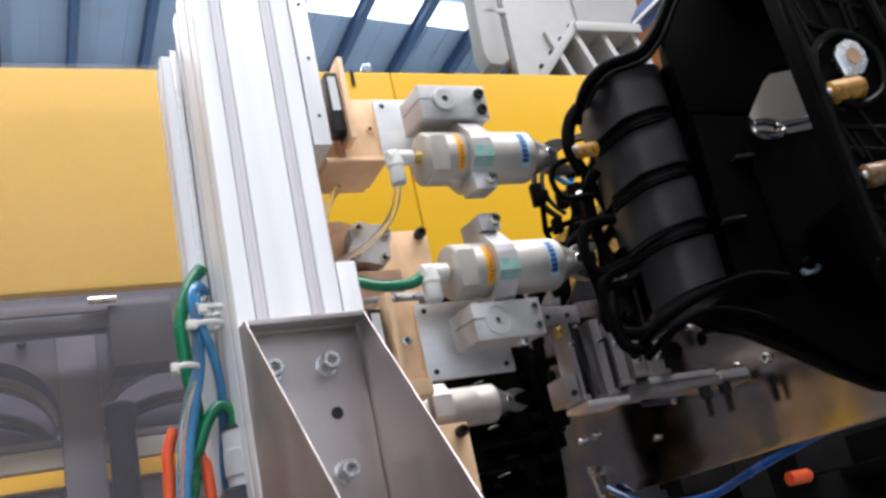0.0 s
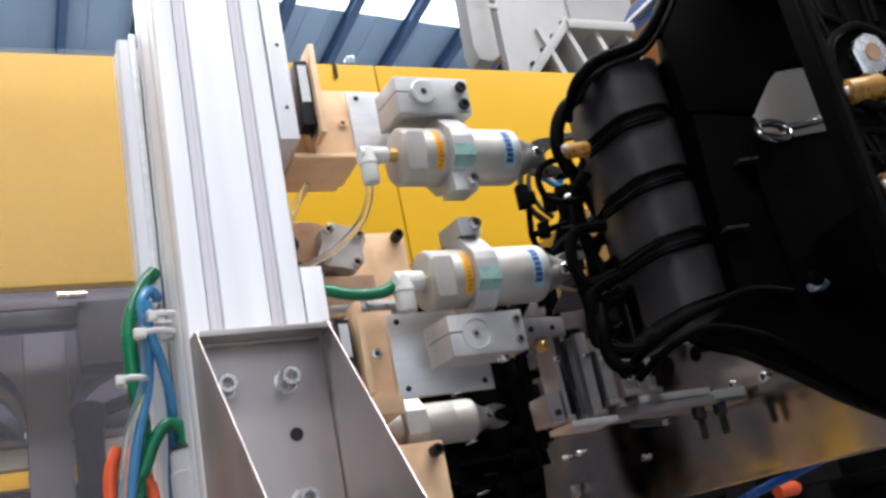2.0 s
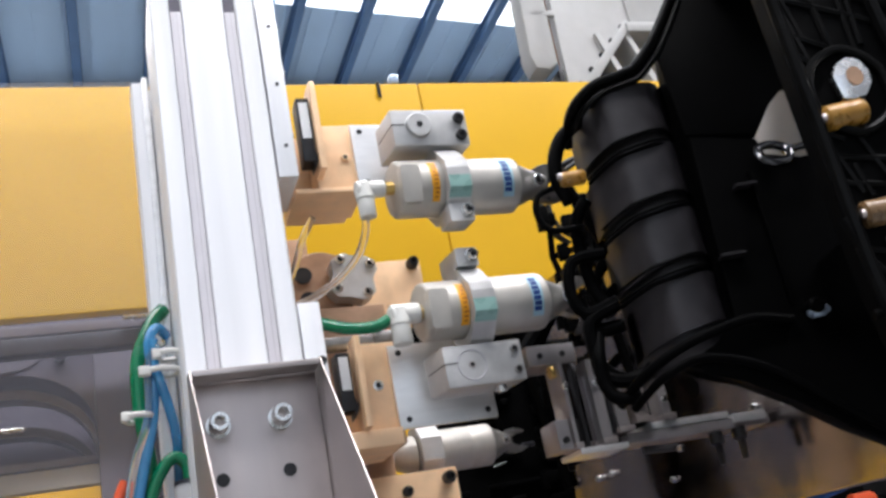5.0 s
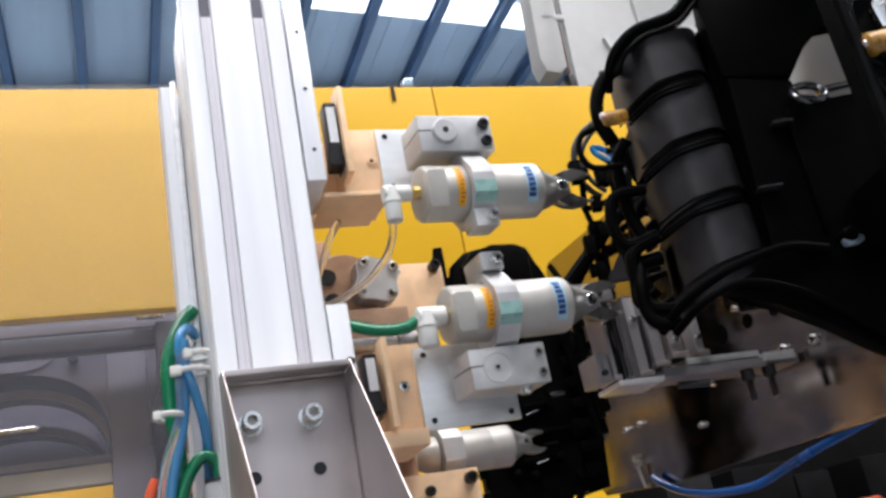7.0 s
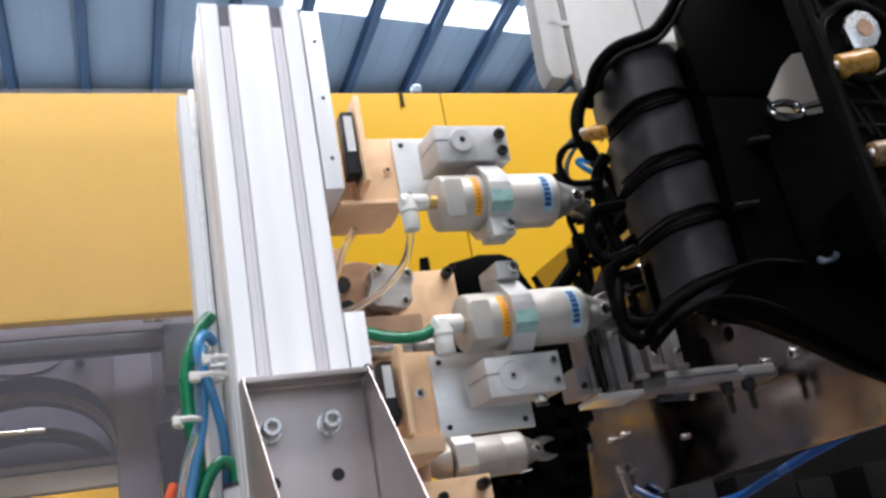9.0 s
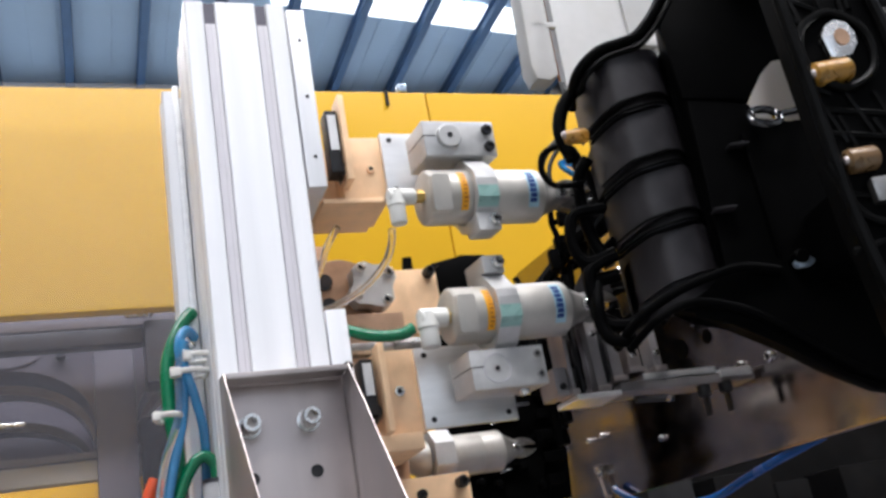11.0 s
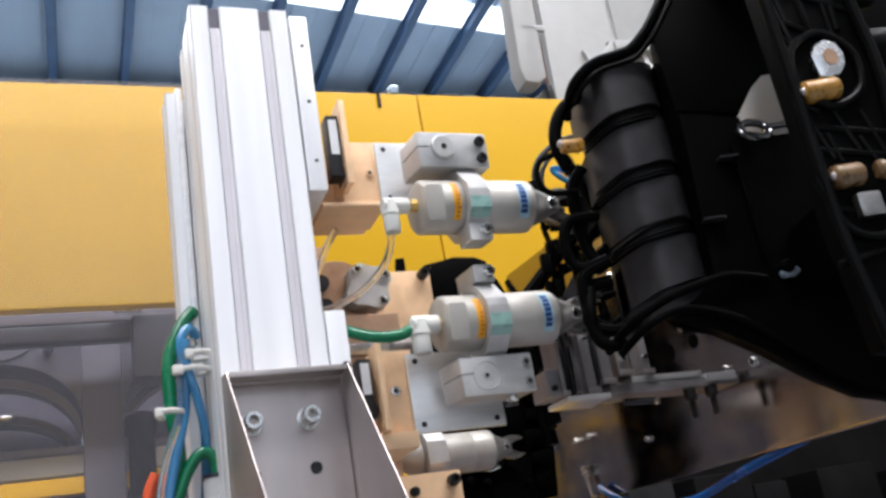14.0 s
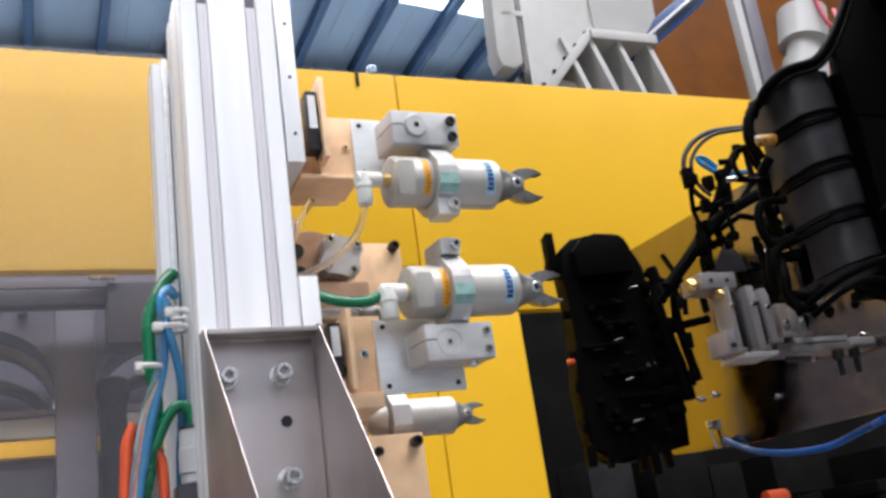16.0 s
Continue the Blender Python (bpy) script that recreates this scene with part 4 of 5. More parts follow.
def manifold():
    a = thing("intake_manifold", pose(0, 0, 0), "black moulded plastic intake manifold with ribbed duct", "moulded part")
    MOVE_TOOL.append(a)
    # main shell: upper and lower halves round the opening
    upper = [(0.411, 1.640), (0.411, 1.654), (0.4165, 1.667), (0.444, 1.709), (0.470, 1.76), (0.62, 1.80), (0.66, 1.62), (0.545, 1.612), (0.507, 1.618), (0.490, 1.598), (0.470, 1.571), (0.413, 1.580)]
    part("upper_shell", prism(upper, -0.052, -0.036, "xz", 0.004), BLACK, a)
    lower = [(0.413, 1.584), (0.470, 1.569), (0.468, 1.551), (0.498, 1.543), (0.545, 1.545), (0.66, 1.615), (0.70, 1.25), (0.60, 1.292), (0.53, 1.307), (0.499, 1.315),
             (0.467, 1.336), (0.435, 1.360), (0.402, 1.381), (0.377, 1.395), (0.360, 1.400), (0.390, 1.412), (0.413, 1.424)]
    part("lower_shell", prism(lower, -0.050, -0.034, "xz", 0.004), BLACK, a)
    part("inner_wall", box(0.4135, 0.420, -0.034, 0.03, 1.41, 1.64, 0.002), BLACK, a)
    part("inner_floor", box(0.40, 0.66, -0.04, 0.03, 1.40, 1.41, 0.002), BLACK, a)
    # duct of four bands; between them a groove with a long U-shaped bead, closed at its right end
    segs = ((1.585, 1.6290, 0.342), (1.5295, 1.5745, 0.344), (1.4755, 1.5155, 0.346), (1.4215, 1.4610, 0.350))
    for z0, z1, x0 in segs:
        part("duct_band", duct_shell(x0, 0.4165, z0, z1, -0.018, 0.026, 0.0125, 20), BLACKSHEEN, a)
    part("duct_core", duct_shell(0.350, 0.4155, 1.402, 1.628, -0.0125, 0.0255, 0.0125, 20), BLACKSHEEN, a)
    for z in (1.5795, 1.5245, 1.4710):
        p = []
        for k in range(13):          # upper line of the bead, from the rear edge to the right end
            f = k / 12
            p.append((0.341 + 0.072 * f, -0.0205 - 0.026 * (1 - abs(2 * f - 1) ** 3.2) + 0.03 * max(0, 0.45 - 2 * f), z + 0.0046 + 0.0125 * f))
        q = [(x, y, zz - 0.0092) for x, y, zz in reversed(p)]
        end = [(0.4160, -0.0225, z + 0.0132)]
        part("band_bead", tube(p + end + q, 0.0014, 8, 2), BLACKRIB, a)
        part("duct_rim", tube([(x, y + 0.002, zz - 0.0035) for x, y, zz in reversed(q)], 0.0015, 8, 2), BLACK, a)
    # flanges above and below the duct
    rim = [(0.3340, 1.6120), (0.3325, 1.6235), (0.3400, 1.6330), (0.3555, 1.6415), (0.3750, 1.6450), (0.3890, 1.6490), (0.4020, 1.6605), (0.4125, 1.6730), (0.440, 1.715), (0.465, 1.765)]
    depth = [0.004, -0.022, -0.036, -0.044, -0.047, -0.048, -0.050, -0.052, -0.052, -0.052]
    part("top_flange", tube([(x, y, z) for (x, z), y in zip(rim, depth)], 0.0040, 10), BLACKRIB, a)
    part("top_lip", tube([(x + 0.004, y + 0.001, z - 0.0085) for (x, z), y in zip(rim[1:], depth[1:])], 0.0028, 8), BLACKRIB, a)
    b = bmesh.new()                  # web between the rim and its lip
    pairs = [(b.verts.new((x, y + 0.002, z)), b.verts.new((x + 0.004, y + 0.003, z - 0.0085)), b.verts.new((x + 0.004, y + 0.012, z - 0.0085)), b.verts.new((x, y + 0.011, z))) for (x, z), y in zip(rim[1:], depth[1:])]
    for p, q in zip(pairs, pairs[1:]):
        for i in range(4):
            b.faces.new((p[i], p[(i + 1) % 4], q[(i + 1) % 4], q[i]))
    b.faces.new(pairs[0]), b.faces.new(pairs[-1])
    part("flange_web", b, BLACK, a)
    part("bottom_flange", tube([(0.322, 0.0, 1.388), (0.335, -0.03, 1.400), (0.36, -0.05, 1.412), (0.39, -0.056, 1.420), (0.42, -0.056, 1.424), (0.45, -0.053, 1.418)], 0.004, 10), BLACK, a)
    part("bottom_lip", tube([(0.326, -0.02, 1.380), (0.345, -0.05, 1.394), (0.375, -0.055, 1.402), (0.41, -0.055, 1.392), (0.44, -0.054, 1.372), (0.47, -0.054, 1.346), (0.50, -0.054, 1.325), (0.54, -0.054, 1.312)], 0.0034, 10), BLACK, a)
    # two rib edges that catch light, drawn in the paler sheen black
    for x, z, w in ((0.446, 1.5275, 0.017), (0.4195, 1.4735, 0.019)):
        part("rib", box(x - w / 2, x + w / 2, -0.060, -0.048, z, z + 0.0022, 0.0008), BLACKSHEEN, a)
    part("rib", box(0.452, 0.455, -0.056, -0.048, 1.43, 1.54, 0.0008), BLACK, a)
    part("boss", lathe([(0, 0.006), (-0.014, 0.006), (-0.016, 0.004)], "y", 16), BLACK, a, m=pose(0.466, -0.05, 1.424))
    part("insert", lathe([(0, 0.003), (0.002, 0.0052), (0.012, 0.0048), (0.017, 0.002)], "x", 16), PALEINS, a, "small shiny bluish metal insert", m=pose(0.4605, -0.058, 1.4205))
    part("ring_clip", tube([(0.4750 + 0.0125 * math.cos(2 * math.pi * k / 14), -0.058 + 0.006 * math.sin(2 * math.pi * k / 14), 1.5500 + 0.0105 * math.sin(2 * math.pi * k / 14)) for k in range(14)], 0.0036, 12, 3, True), GLOSS, a, "glossy black ring in the opening")
    part("cross_pin", lathe([(0, 0.0032), (0.05, 0.0032)], "x", 14), GLOSS, a, m=pose(0.487, -0.050, 1.5545, 0, -5, 0))
    # side loops that carry the duct
    part("side_hook", tube([(0.345, -0.01, 1.628), (0.327, -0.01, 1.615), (0.317, -0.01, 1.598), (0.314, -0.01, 1.578), (0.320, -0.01, 1.556)], 0.0062, 10), BLACK, a)
    part("side_hook", tube([(0.336, 0.0, 1.560), (0.325, 0.005, 1.545), (0.322, 0.005, 1.52), (0.324, 0.005, 1.49), (0.334, 0.005, 1.46)], 0.0055, 10), BLACK, a)
    part("side_hook", tube([(0.318, 0.0, 1.447), (0.312, -0.01, 1.425), (0.311, -0.01, 1.405), (0.318, -0.012, 1.392), (0.335, -0.012, 1.390)], 0.0055, 10), BLACK, a)
    part("side_bar", tube([(0.310, 0.0, 1.447), (0.338, 0.0, 1.450)], 0.006, 10, straight=True), BLACK, a)
    part("amber_plug", lathe([(0, 0.0050), (0.003, 0.0064), (0.018, 0.0064), (0.020, 0.005)], "x", 18), AMBER, a, "amber nylon plug", m=pose(0.313, -0.026, 1.5700))

    # reinforced arm nearer to the viewer
    arm = [(0.433, 1.76), (0.434, 1.60), (0.435, 1.50), (0.436, 1.40), (0.442, 1.32), (0.60, 1.28), (0.60, 1.36), (0.486, 1.385), (0.492, 1.42), (0.500, 1.46), (0.505, 1.524), (0.500, 1.583), (0.50, 1.76)]
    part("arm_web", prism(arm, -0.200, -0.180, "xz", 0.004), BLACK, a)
    part("arm_edge", tube([(0.434, -0.203, 1.76), (0.435, -0.203, 1.6), (0.436, -0.203, 1.5), (0.437, -0.203, 1.40), (0.447, -0.203, 1.31)], 0.0045, 8), BLACKRIB, a)
    part("arm_edge", tube([(0.498, -0.203, 1.76), (0.499, -0.203, 1.59), (0.503, -0.203, 1.524), (0.497, -0.203, 1.46), (0.49, -0.203, 1.42), (0.484, -0.203, 1.385)], 0.0045, 8), BLACKRIB, a)
    cx, cz = 0.464, 1.524          # hexagonal ring round the metal bush
    ring = [(cx + 0.026 * math.cos(math.pi * k / 3 + 0.4), -0.203, cz + 0.030 * math.sin(math.pi * k / 3 + 0.4)) for k in range(6)]
    part("hex_rib", tube(ring, 0.003, 8, 6, True), BLACKRIB, a)
    part("metal_bush", prism([(-0.010, -0.014), (-0.004, -0.016), (0.006, -0.014), (0.012, -0.006), (0.013, 0.004), (0.009, 0.012), (0.001, 0.015), (-0.007, 0.011), (-0.012, 0.003)], -0.007, -0.001, "xz", 0.002), BRIGHT, a, "bright metal bush in arm", m=pose(0.466, -0.200, 1.531))
    part("bush_hole", lathe([(0, 0.0066), (-0.0008, 0.0066)], "y", 16, sy=0.8), BROWN, a, m=pose(0.468, -0.2071, 1.531))
    part("amber_plug", lathe([(0, 0.006), (0.002, 0.0085), (0.026, 0.0085), (0.028, 0.007)], "x", 18), AMBER, a, "amber nylon plug", m=pose(0.440, -0.203, 1.506, 0, -4, 0))
    part("amber_plug", lathe([(0, 0.006), (0.002, 0.0085), (0.02, 0.0085), (0.022, 0.007)], "x", 18), AMBERD, a, "dull dark amber nylon plug", m=pose(0.442, -0.203, 1.440, 0, -2, 0))
    part("amber_plug", lathe([(0, 0.005), (0.002, 0.007), (0.006, 0.007)], "x", 18), AMBERD, a, "dull dark amber nylon plug", m=pose(0.475, -0.203, 1.442))
    for x, y, z in ((0.440, -0.203, 1.506), (0.442, -0.203, 1.440), (0.312, -0.026, 1.5715)):
        part("plug_tip", lathe([(-0.002, 0.002), (-0.0014, 0.0028), (0.001, 0.0036)], "x", 14), STEEL, a, "worn grey tip of plug", m=pose(x, y - 0.003, z))
    part("steel_block", box(0.452, 0.470, -0.209, -0.200, 1.408, 1.426, 0.003), BLADE, a, "small dull metal block")
    # lattice of ribs on the arm
    segs2 = [((0.437, 1.60), (0.497, 1.572)), ((0.437, 1.572), (0.46, 1.558)), ((0.44, 1.61), (0.447, 1.565)), ((0.46, 1.62), (0.463, 1.557)), ((0.48, 1.62), (0.479, 1.552)), ((0.437, 1.63), (0.498, 1.60)),
             ((0.437, 1.66), (0.498, 1.63)), ((0.437, 1.69), (0.498, 1.66)), ((0.445, 1.70), (0.45, 1.61)), ((0.437, 1.615), (0.465, 1.602)), ((0.452, 1.645), (0.478, 1.622)), ((0.478, 1.600), (0.497, 1.588)), ((0.44, 1.585), (0.446, 1.548)), ((0.486, 1.60), (0.484, 1.556)), ((0.437, 1.558), (0.449, 1.545)), ((0.45, 1.475), (0.455, 1.452)), ((0.473, 1.47), (0.48, 1.45)), ((0.437, 1.50), (0.45, 1.492)), ((0.47, 1.70), (0.472, 1.61)),
             ((0.437, 1.482), (0.496, 1.47)), ((0.44, 1.49), (0.45, 1.455)), ((0.46, 1.492), (0.47, 1.46)), ((0.48, 1.49), (0.488, 1.455)), ((0.437, 1.464), (0.495, 1.452)), ((0.437, 1.545), (0.442, 1.515)), ((0.437, 1.42), (0.49, 1.405)), ((0.43, 1.38), (0.487, 1.39))]
    for (xa, za), (xb, zb) in segs2:
        part("lattice_rib", tube([(xa, -0.200, za), (xb, -0.200, zb)], 0.0026, 6, straight=True), BLACKRIB, a)
    part("pocket_rib", tube([(0.43, -0.203, 1.44), (0.438, -0.203, 1.412), (0.45, -0.203, 1.398), (0.47, -0.203, 1.396), (0.486, -0.203, 1.41)], 0.003, 8), BLACKRIB, a)
    part("bridge", box(0.48, 0.60, -0.182, -0.045, 1.40, 1.46, 0.01), BLACK, a)
    part("bridge", box(0.47, 0.60, -0.182, -0.045, 1.70, 1.80, 0.01), BLACK, a)
    for k in range(3):
        part("port_stub", lathe([(0, 0.013), (0.004, 0.016), (0.03, 0.016), (0.032, 0.012)], "x", 22), BLACKRIB, a, m=pose(0.50, -0.185, 1.60 - 0.055 * k))

    # sprue frame that joins the two mouldings
    s = thing("sprue_frame", pose(0, 0, 0), "thin black moulded sprue bars joining the parts", "sprue")
    MOVE_TOOL.append(s)
    bars = [[(0.3085, 0.320, 1.4977), (0.3407, 0.300, 1.5411), (0.3841, 0.270, 1.5907), (0.4102, 0.260, 1.6453), (0.4350, 0.250, 1.6813)],
            [(0.4350, 0.250, 1.6813), (0.4561, 0.240, 1.6826)], [(0.4462, 0.250, 1.6801), (0.4462, 0.250, 1.6342), (0.4263, 0.250, 1.6118)],
            [(0.3841, 0.270, 1.5907), (0.3916, 0.270, 1.5585), (0.4028, 0.260, 1.5101), (0.4065, 0.260, 1.4493)],
            [(0.3916, 0.270, 1.5585), (0.3606, 0.270, 1.5473), (0.3556, 0.270, 1.5076)], [(0.4028, 0.260, 1.5101), (0.4325, 0.240, 1.5126)],
            [(0.4735, 0.250, 1.7508), (0.4635, 0.250, 1.7111), (0.4735, 0.250, 1.6900)], [(0.4437, 0.250, 1.5448), (0.4325, 0.250, 1.4915), (0.4511, 0.240, 1.4630)],
            [(0.4102, 0.260, 1.6453), (0.4350, 0.250, 1.6367), (0.4635, 0.240, 1.6404)], [(0.3879, 0.270, 1.5746), (0.4201, 0.260, 1.5895), (0.4573, 0.250, 1.5746)],
            [(0.4065, 0.260, 1.4754), (0.4300, 0.250, 1.4878), (0.4300, 0.250, 1.5374)]]
    for k, p in enumerate(bars):
        part("bar", tube(p, 0.0060 if k in (0, 3) else 0.0044, 6, straight=True), BLACK, s)
    for x, y, z in ((0.4102, 0.260, 1.6453), (0.3916, 0.270, 1.5585), (0.4350, 0.250, 1.6813), (0.4462, 0.250, 1.6342), (0.4028, 0.260, 1.5101), (0.4065, 0.260, 1.4493), (0.3606, 0.270, 1.5473), (0.4300, 0.250, 1.5374)):
        part("clip", box(x - 0.006, x + 0.005, y - 0.005, y + 0.005, z - 0.006, z + 0.007, 0.002), BLACK, s)
    # thick struts, gusset and hooks that tie the sprue to the duct
    part("strut", tube([(0.294, 0.25, 1.498), (0.341, 0.25, 1.544), (0.387, 0.25, 1.586), (0.458, 0.25, 1.618)], 0.0085, 8), BLACK, s)
    part("strut", tube([(0.406, 0.25, 1.650), (0.400, 0.25, 1.596)], 0.0095, 8, straight=True), BLACK, s)
    part("gusset", prism([(0.352, 1.508), (0.400, 1.507), (0.396, 1.527), (0.383, 1.552)], 0.238, 0.244, "xz", 0.001), BLACKSHEEN, s)
    for y, p, r in ((-0.005, [(0.318, 1.574), (0.298, 1.569), (0.292, 1.553), (0.300, 1.537), (0.326, 1.535)], 0.0028),
                    (-0.005, [(0.338, 1.510), (0.312, 1.508), (0.304, 1.492), (0.305, 1.472), (0.314, 1.463), (0.338, 1.469)], 0.0050),
                    (-0.005, [(0.338, 1.466), (0.313, 1.455), (0.311, 1.427), (0.314, 1.410), (0.336, 1.404), (0.352, 1.412)], 0.0055),
                    (0.05, [(0.323, 1.490), (0.326, 1.458), (0.325, 1.427), (0.343, 1.436)], 0.0045),
                    (0.36, [(0.320, 1.559), (0.323, 1.535), (0.318, 1.502), (0.324, 1.462), (0.332, 1.412), (0.336, 1.368)], 0.0085),
                    (0.33, [(0.335, 1.519), (0.330, 1.475), (0.334, 1.431), (0.340, 1.388)], 0.0070),
                    (0.36, [(0.310, 1.554), (0.340, 1.534), (0.391, 1.528)], 0.0055), (0.33, [(0.330, 1.464), (0.374, 1.470)], 0.0060)):
        part("strut", tube([(x, y, z) for x, z in p], r, 8), BLACK, s)
    for x, y, z in ((0.322, 0.345, 1.520), (0.326, 0.345, 1.470), (0.334, 0.315, 1.440), (0.338, 0.345, 1.395), (0.331, 0.315, 1.495)):
        part("snap_lug", box(x - 0.004, x + 0.004, y - 0.004, y + 0.004, z - 0.011, z + 0.011, 0.0015), BLACKRIB, s)
    rnd = random.Random(12)
    for k in range(22):
        f = rnd.random()
        x, y, z = 0.345 + 0.05 * rnd.random() - 0.016 * f, 0.20 + 0.05 * rnd.random(), 1.64 - 0.19 * f
        w, h = 0.0025 + 0.004 * rnd.random(), 0.004 + 0.009 * rnd.random()
        part("clip", box(x - w, x + w, y - 0.006, y + 0.006, z - h, z + h, 0.0015), BLACK, s)
    for p in ([(0.353, 0.03, 1.519), (0.335, 0.03, 1.50), (0.329, 0.03, 1.476), (0.320, 0.03, 1.433), (0.335, 0.02, 1.412), (0.349, 0.01, 1.412)],
              [(0.331, 0.03, 1.585), (0.343, 0.03, 1.55), (0.353, 0.03, 1.519)], [(0.329, 0.03, 1.476), (0.345, 0.01, 1.484)]):
        part("bar", tube(p, 0.0052, 8), BLACK, s)
    for p in ([(0.36, 0.25, 1.66), (0.352, 0.25, 1.60), (0.362, 0.25, 1.55), (0.358, 0.25, 1.50)], [(0.40, 0.24, 1.65), (0.392, 0.24, 1.60), (0.396, 0.24, 1.55)],
              [(0.352, 0.25, 1.60), (0.392, 0.24, 1.605)], [(0.362, 0.25, 1.55), (0.396, 0.24, 1.555)], [(0.30, 0.26, 1.545), (0.315, 0.25, 1.50), (0.31, 0.25, 1.46)],
              [(0.315, 0.25, 1.50), (0.345, 0.25, 1.505)], [(0.26, 0.30, 1.50), (0.262, 0.30, 1.45), (0.275, 0.30, 1.40)]):
        part("bar", tube(p, 0.0036, 6, straight=True), BLACK, s)
    for x, z in ((0.375, 1.640), (0.378, 1.615), (0.366, 1.58), (0.384, 1.50), (0.394, 1.514)):
        part("pin", lathe([(0, 0.004), (0.012, 0.004), (0.014, 0.003)], "x", 12), BRIGHT if z in (1.514, 1.615) else BLACK, s, m=pose(x, 0.19, z))
    c = thing("black_cable", pose(0, 0, 0), "black cable loop beside the moulding", "cable")
    MOVE_TOOL.append(c)
    part("cable", tube([(0.4635, 0.250, 1.7136), (0.4300, 0.250, 1.7136), (0.3978, 0.250, 1.7099), (0.3730, 0.250, 1.6962), (0.3568, 0.250, 1.6751), (0.3531, 0.250, 1.6466), (0.3606, 0.250, 1.6267), (0.3742, 0.250, 1.6118)], 0.0036), RUBBER, c)
    part("cable", tube([(0.4640, 0.243, 1.7080), (0.4300, 0.243, 1.7070), (0.4020, 0.243, 1.7030), (0.3800, 0.243, 1.6900), (0.3640, 0.243, 1.6700), (0.3600, 0.243, 1.6480), (0.3670, 0.243, 1.6290), (0.3790, 0.243, 1.6150)], 0.0028), RUBBER, c)
    part("tie_point", box(0.347, 0.353, 0.246, 0.254, 1.652, 1.658, 0.001), RUBBER, c)
    c = thing("blue_air_hose", pose(0, 0, 0), "short bright blue air hose loop", "air hose")
    MOVE_TOOL.append(c)
    part("hose", tube([(0.4511, 0.260, 1.6515), (0.4238, 0.260, 1.6515), (0.4028, 0.260, 1.6553), (0.3854, 0.260, 1.6689), (0.3817, 0.262, 1.6788), (0.3928, 0.264, 1.6776), (0.4077, 0.266, 1.6639)], 0.0036), mat("bright_blue_hose", (0.03, 0.33, 0.75), 0.3), c)

    # second moulding, further away
    p = thing("resonator_moulding", pose(0, 0, 0), "black moulded resonator box hanging from sprue", "moulded part")
    MOVE_TOOL.append(p)
    Y = 0.40
    outline = [(0.205, 1.612), (0.225, 1.628), (0.262, 1.632), (0.292, 1.630), (0.306, 1.622), (0.316, 1.592), (0.326, 1.572), (0.330, 1.50), (0.318, 1.468), (0.321, 1.40), (0.315, 1.312), (0.30, 1.318), (0.288, 1.302), (0.272, 1.314),
               (0.255, 1.303), (0.235, 1.309), (0.216, 1.311), (0.204, 1.330), (0.198, 1.336), (0.197, 1.42), (0.204, 1.47), (0.205, 1.53), (0.203, 1.58)]
    part("shell", prism(outline, Y, Y + 0.05, "xz", 0.006), BLACK, p)
    part("dome", prism([(0.215, 1.60), (0.23, 1.617), (0.265, 1.622), (0.29, 1.619), (0.302, 1.60), (0.30, 1.56), (0.22, 1.56)], Y - 0.03, Y, "xz", 0.01), BLACK, p)
    part("post", box(0.188, 0.200, Y, Y + 0.03, 1.585, 1.640, 0.002), BLACK, p)
    part("post", box(0.186, 0.206, Y + 0.005, Y + 0.03, 1.575, 1.60, 0.002), BLACK, p)
    rnd = random.Random(9)
    for k in range(6):
        z = 1.35 + k * 0.034 + 0.01 * rnd.random()
        x = 0.206 + 0.05 * rnd.random()
        part("rib", box(x, x + 0.06, Y - 0.010, Y, z, z + 0.005, 0.002), BLACK, p)
    for k in range(14):
        x, z = 0.21 + rnd.random() * 0.11, 1.32 + rnd.random() * 0.22
        part("boss", lathe([(0, 0.006), (-0.012, 0.005), (-0.014, 0.003)], "y", 12), BLACK, p, m=pose(x, Y - 0.004, z))
    for k in range(9):
        z = 1.33 + k * 0.026
        part("side_clip", box(0.315, 0.334 + 0.006 * (k % 2), Y - 0.01, Y + 0.02, z, z + 0.012, 0.002), BLACK, p)
    # small pins; the glossy one is added to give a glint
    for x, z in ((0.293, 1.427), (0.266, 1.445), (0.272, 1.37), (0.262, 1.52), (0.222, 1.455)):
        part("glint_pin", lathe([(0, 0.0035), (0.016, 0.003)], "x", 10), GLOSS if x > 0.28 else BLACK, p, m=pose(x, Y - 0.014, z))
    for x, z, w, h in ((0.266, 1.287, 0.006, 0.03), (0.284, 1.279, 0.010, 0.04), (0.303, 1.286, 0.007, 0.035), (0.196, 1.300, 0.012, 0.03), (0.318, 1.376, 0.014, 0.02), (0.222, 1.296, 0.007, 0.02)):
        part("prong", box(x - w / 2, x + w / 2, Y - 0.006, Y + 0.012, z, z + h, 0.0015), BLACK, p)
    for z, w, h in ((1.348, 0.004, 0.012), (1.366, 0.002, 0.006), (1.402, 0.003, 0.015), (1.455, 0.004, 0.007), (1.512, 0.002, 0.010)):
        part("edge_clip", box(0.197 - w, 0.2065, Y + 0.004, Y + 0.018, z, z + h, 0.0012), BLACK, p)
    # glossy slivers added where the moulding shows glints
    for x, z, w in ((0.290, 1.5385, 0.016), (0.254, 1.4657, 0.014), (0.258, 1.4085, 0.016), (0.2585, 1.3511, 0.016)):
        part("glint_lug", lathe([(0, 0.0008), (w * 0.2, 0.0017), (w * 0.8, 0.0017), (w, 0.0008)], "x", 12), GLOSS, p, m=pose(x, Y - 0.017, z, 0, -12, 0))
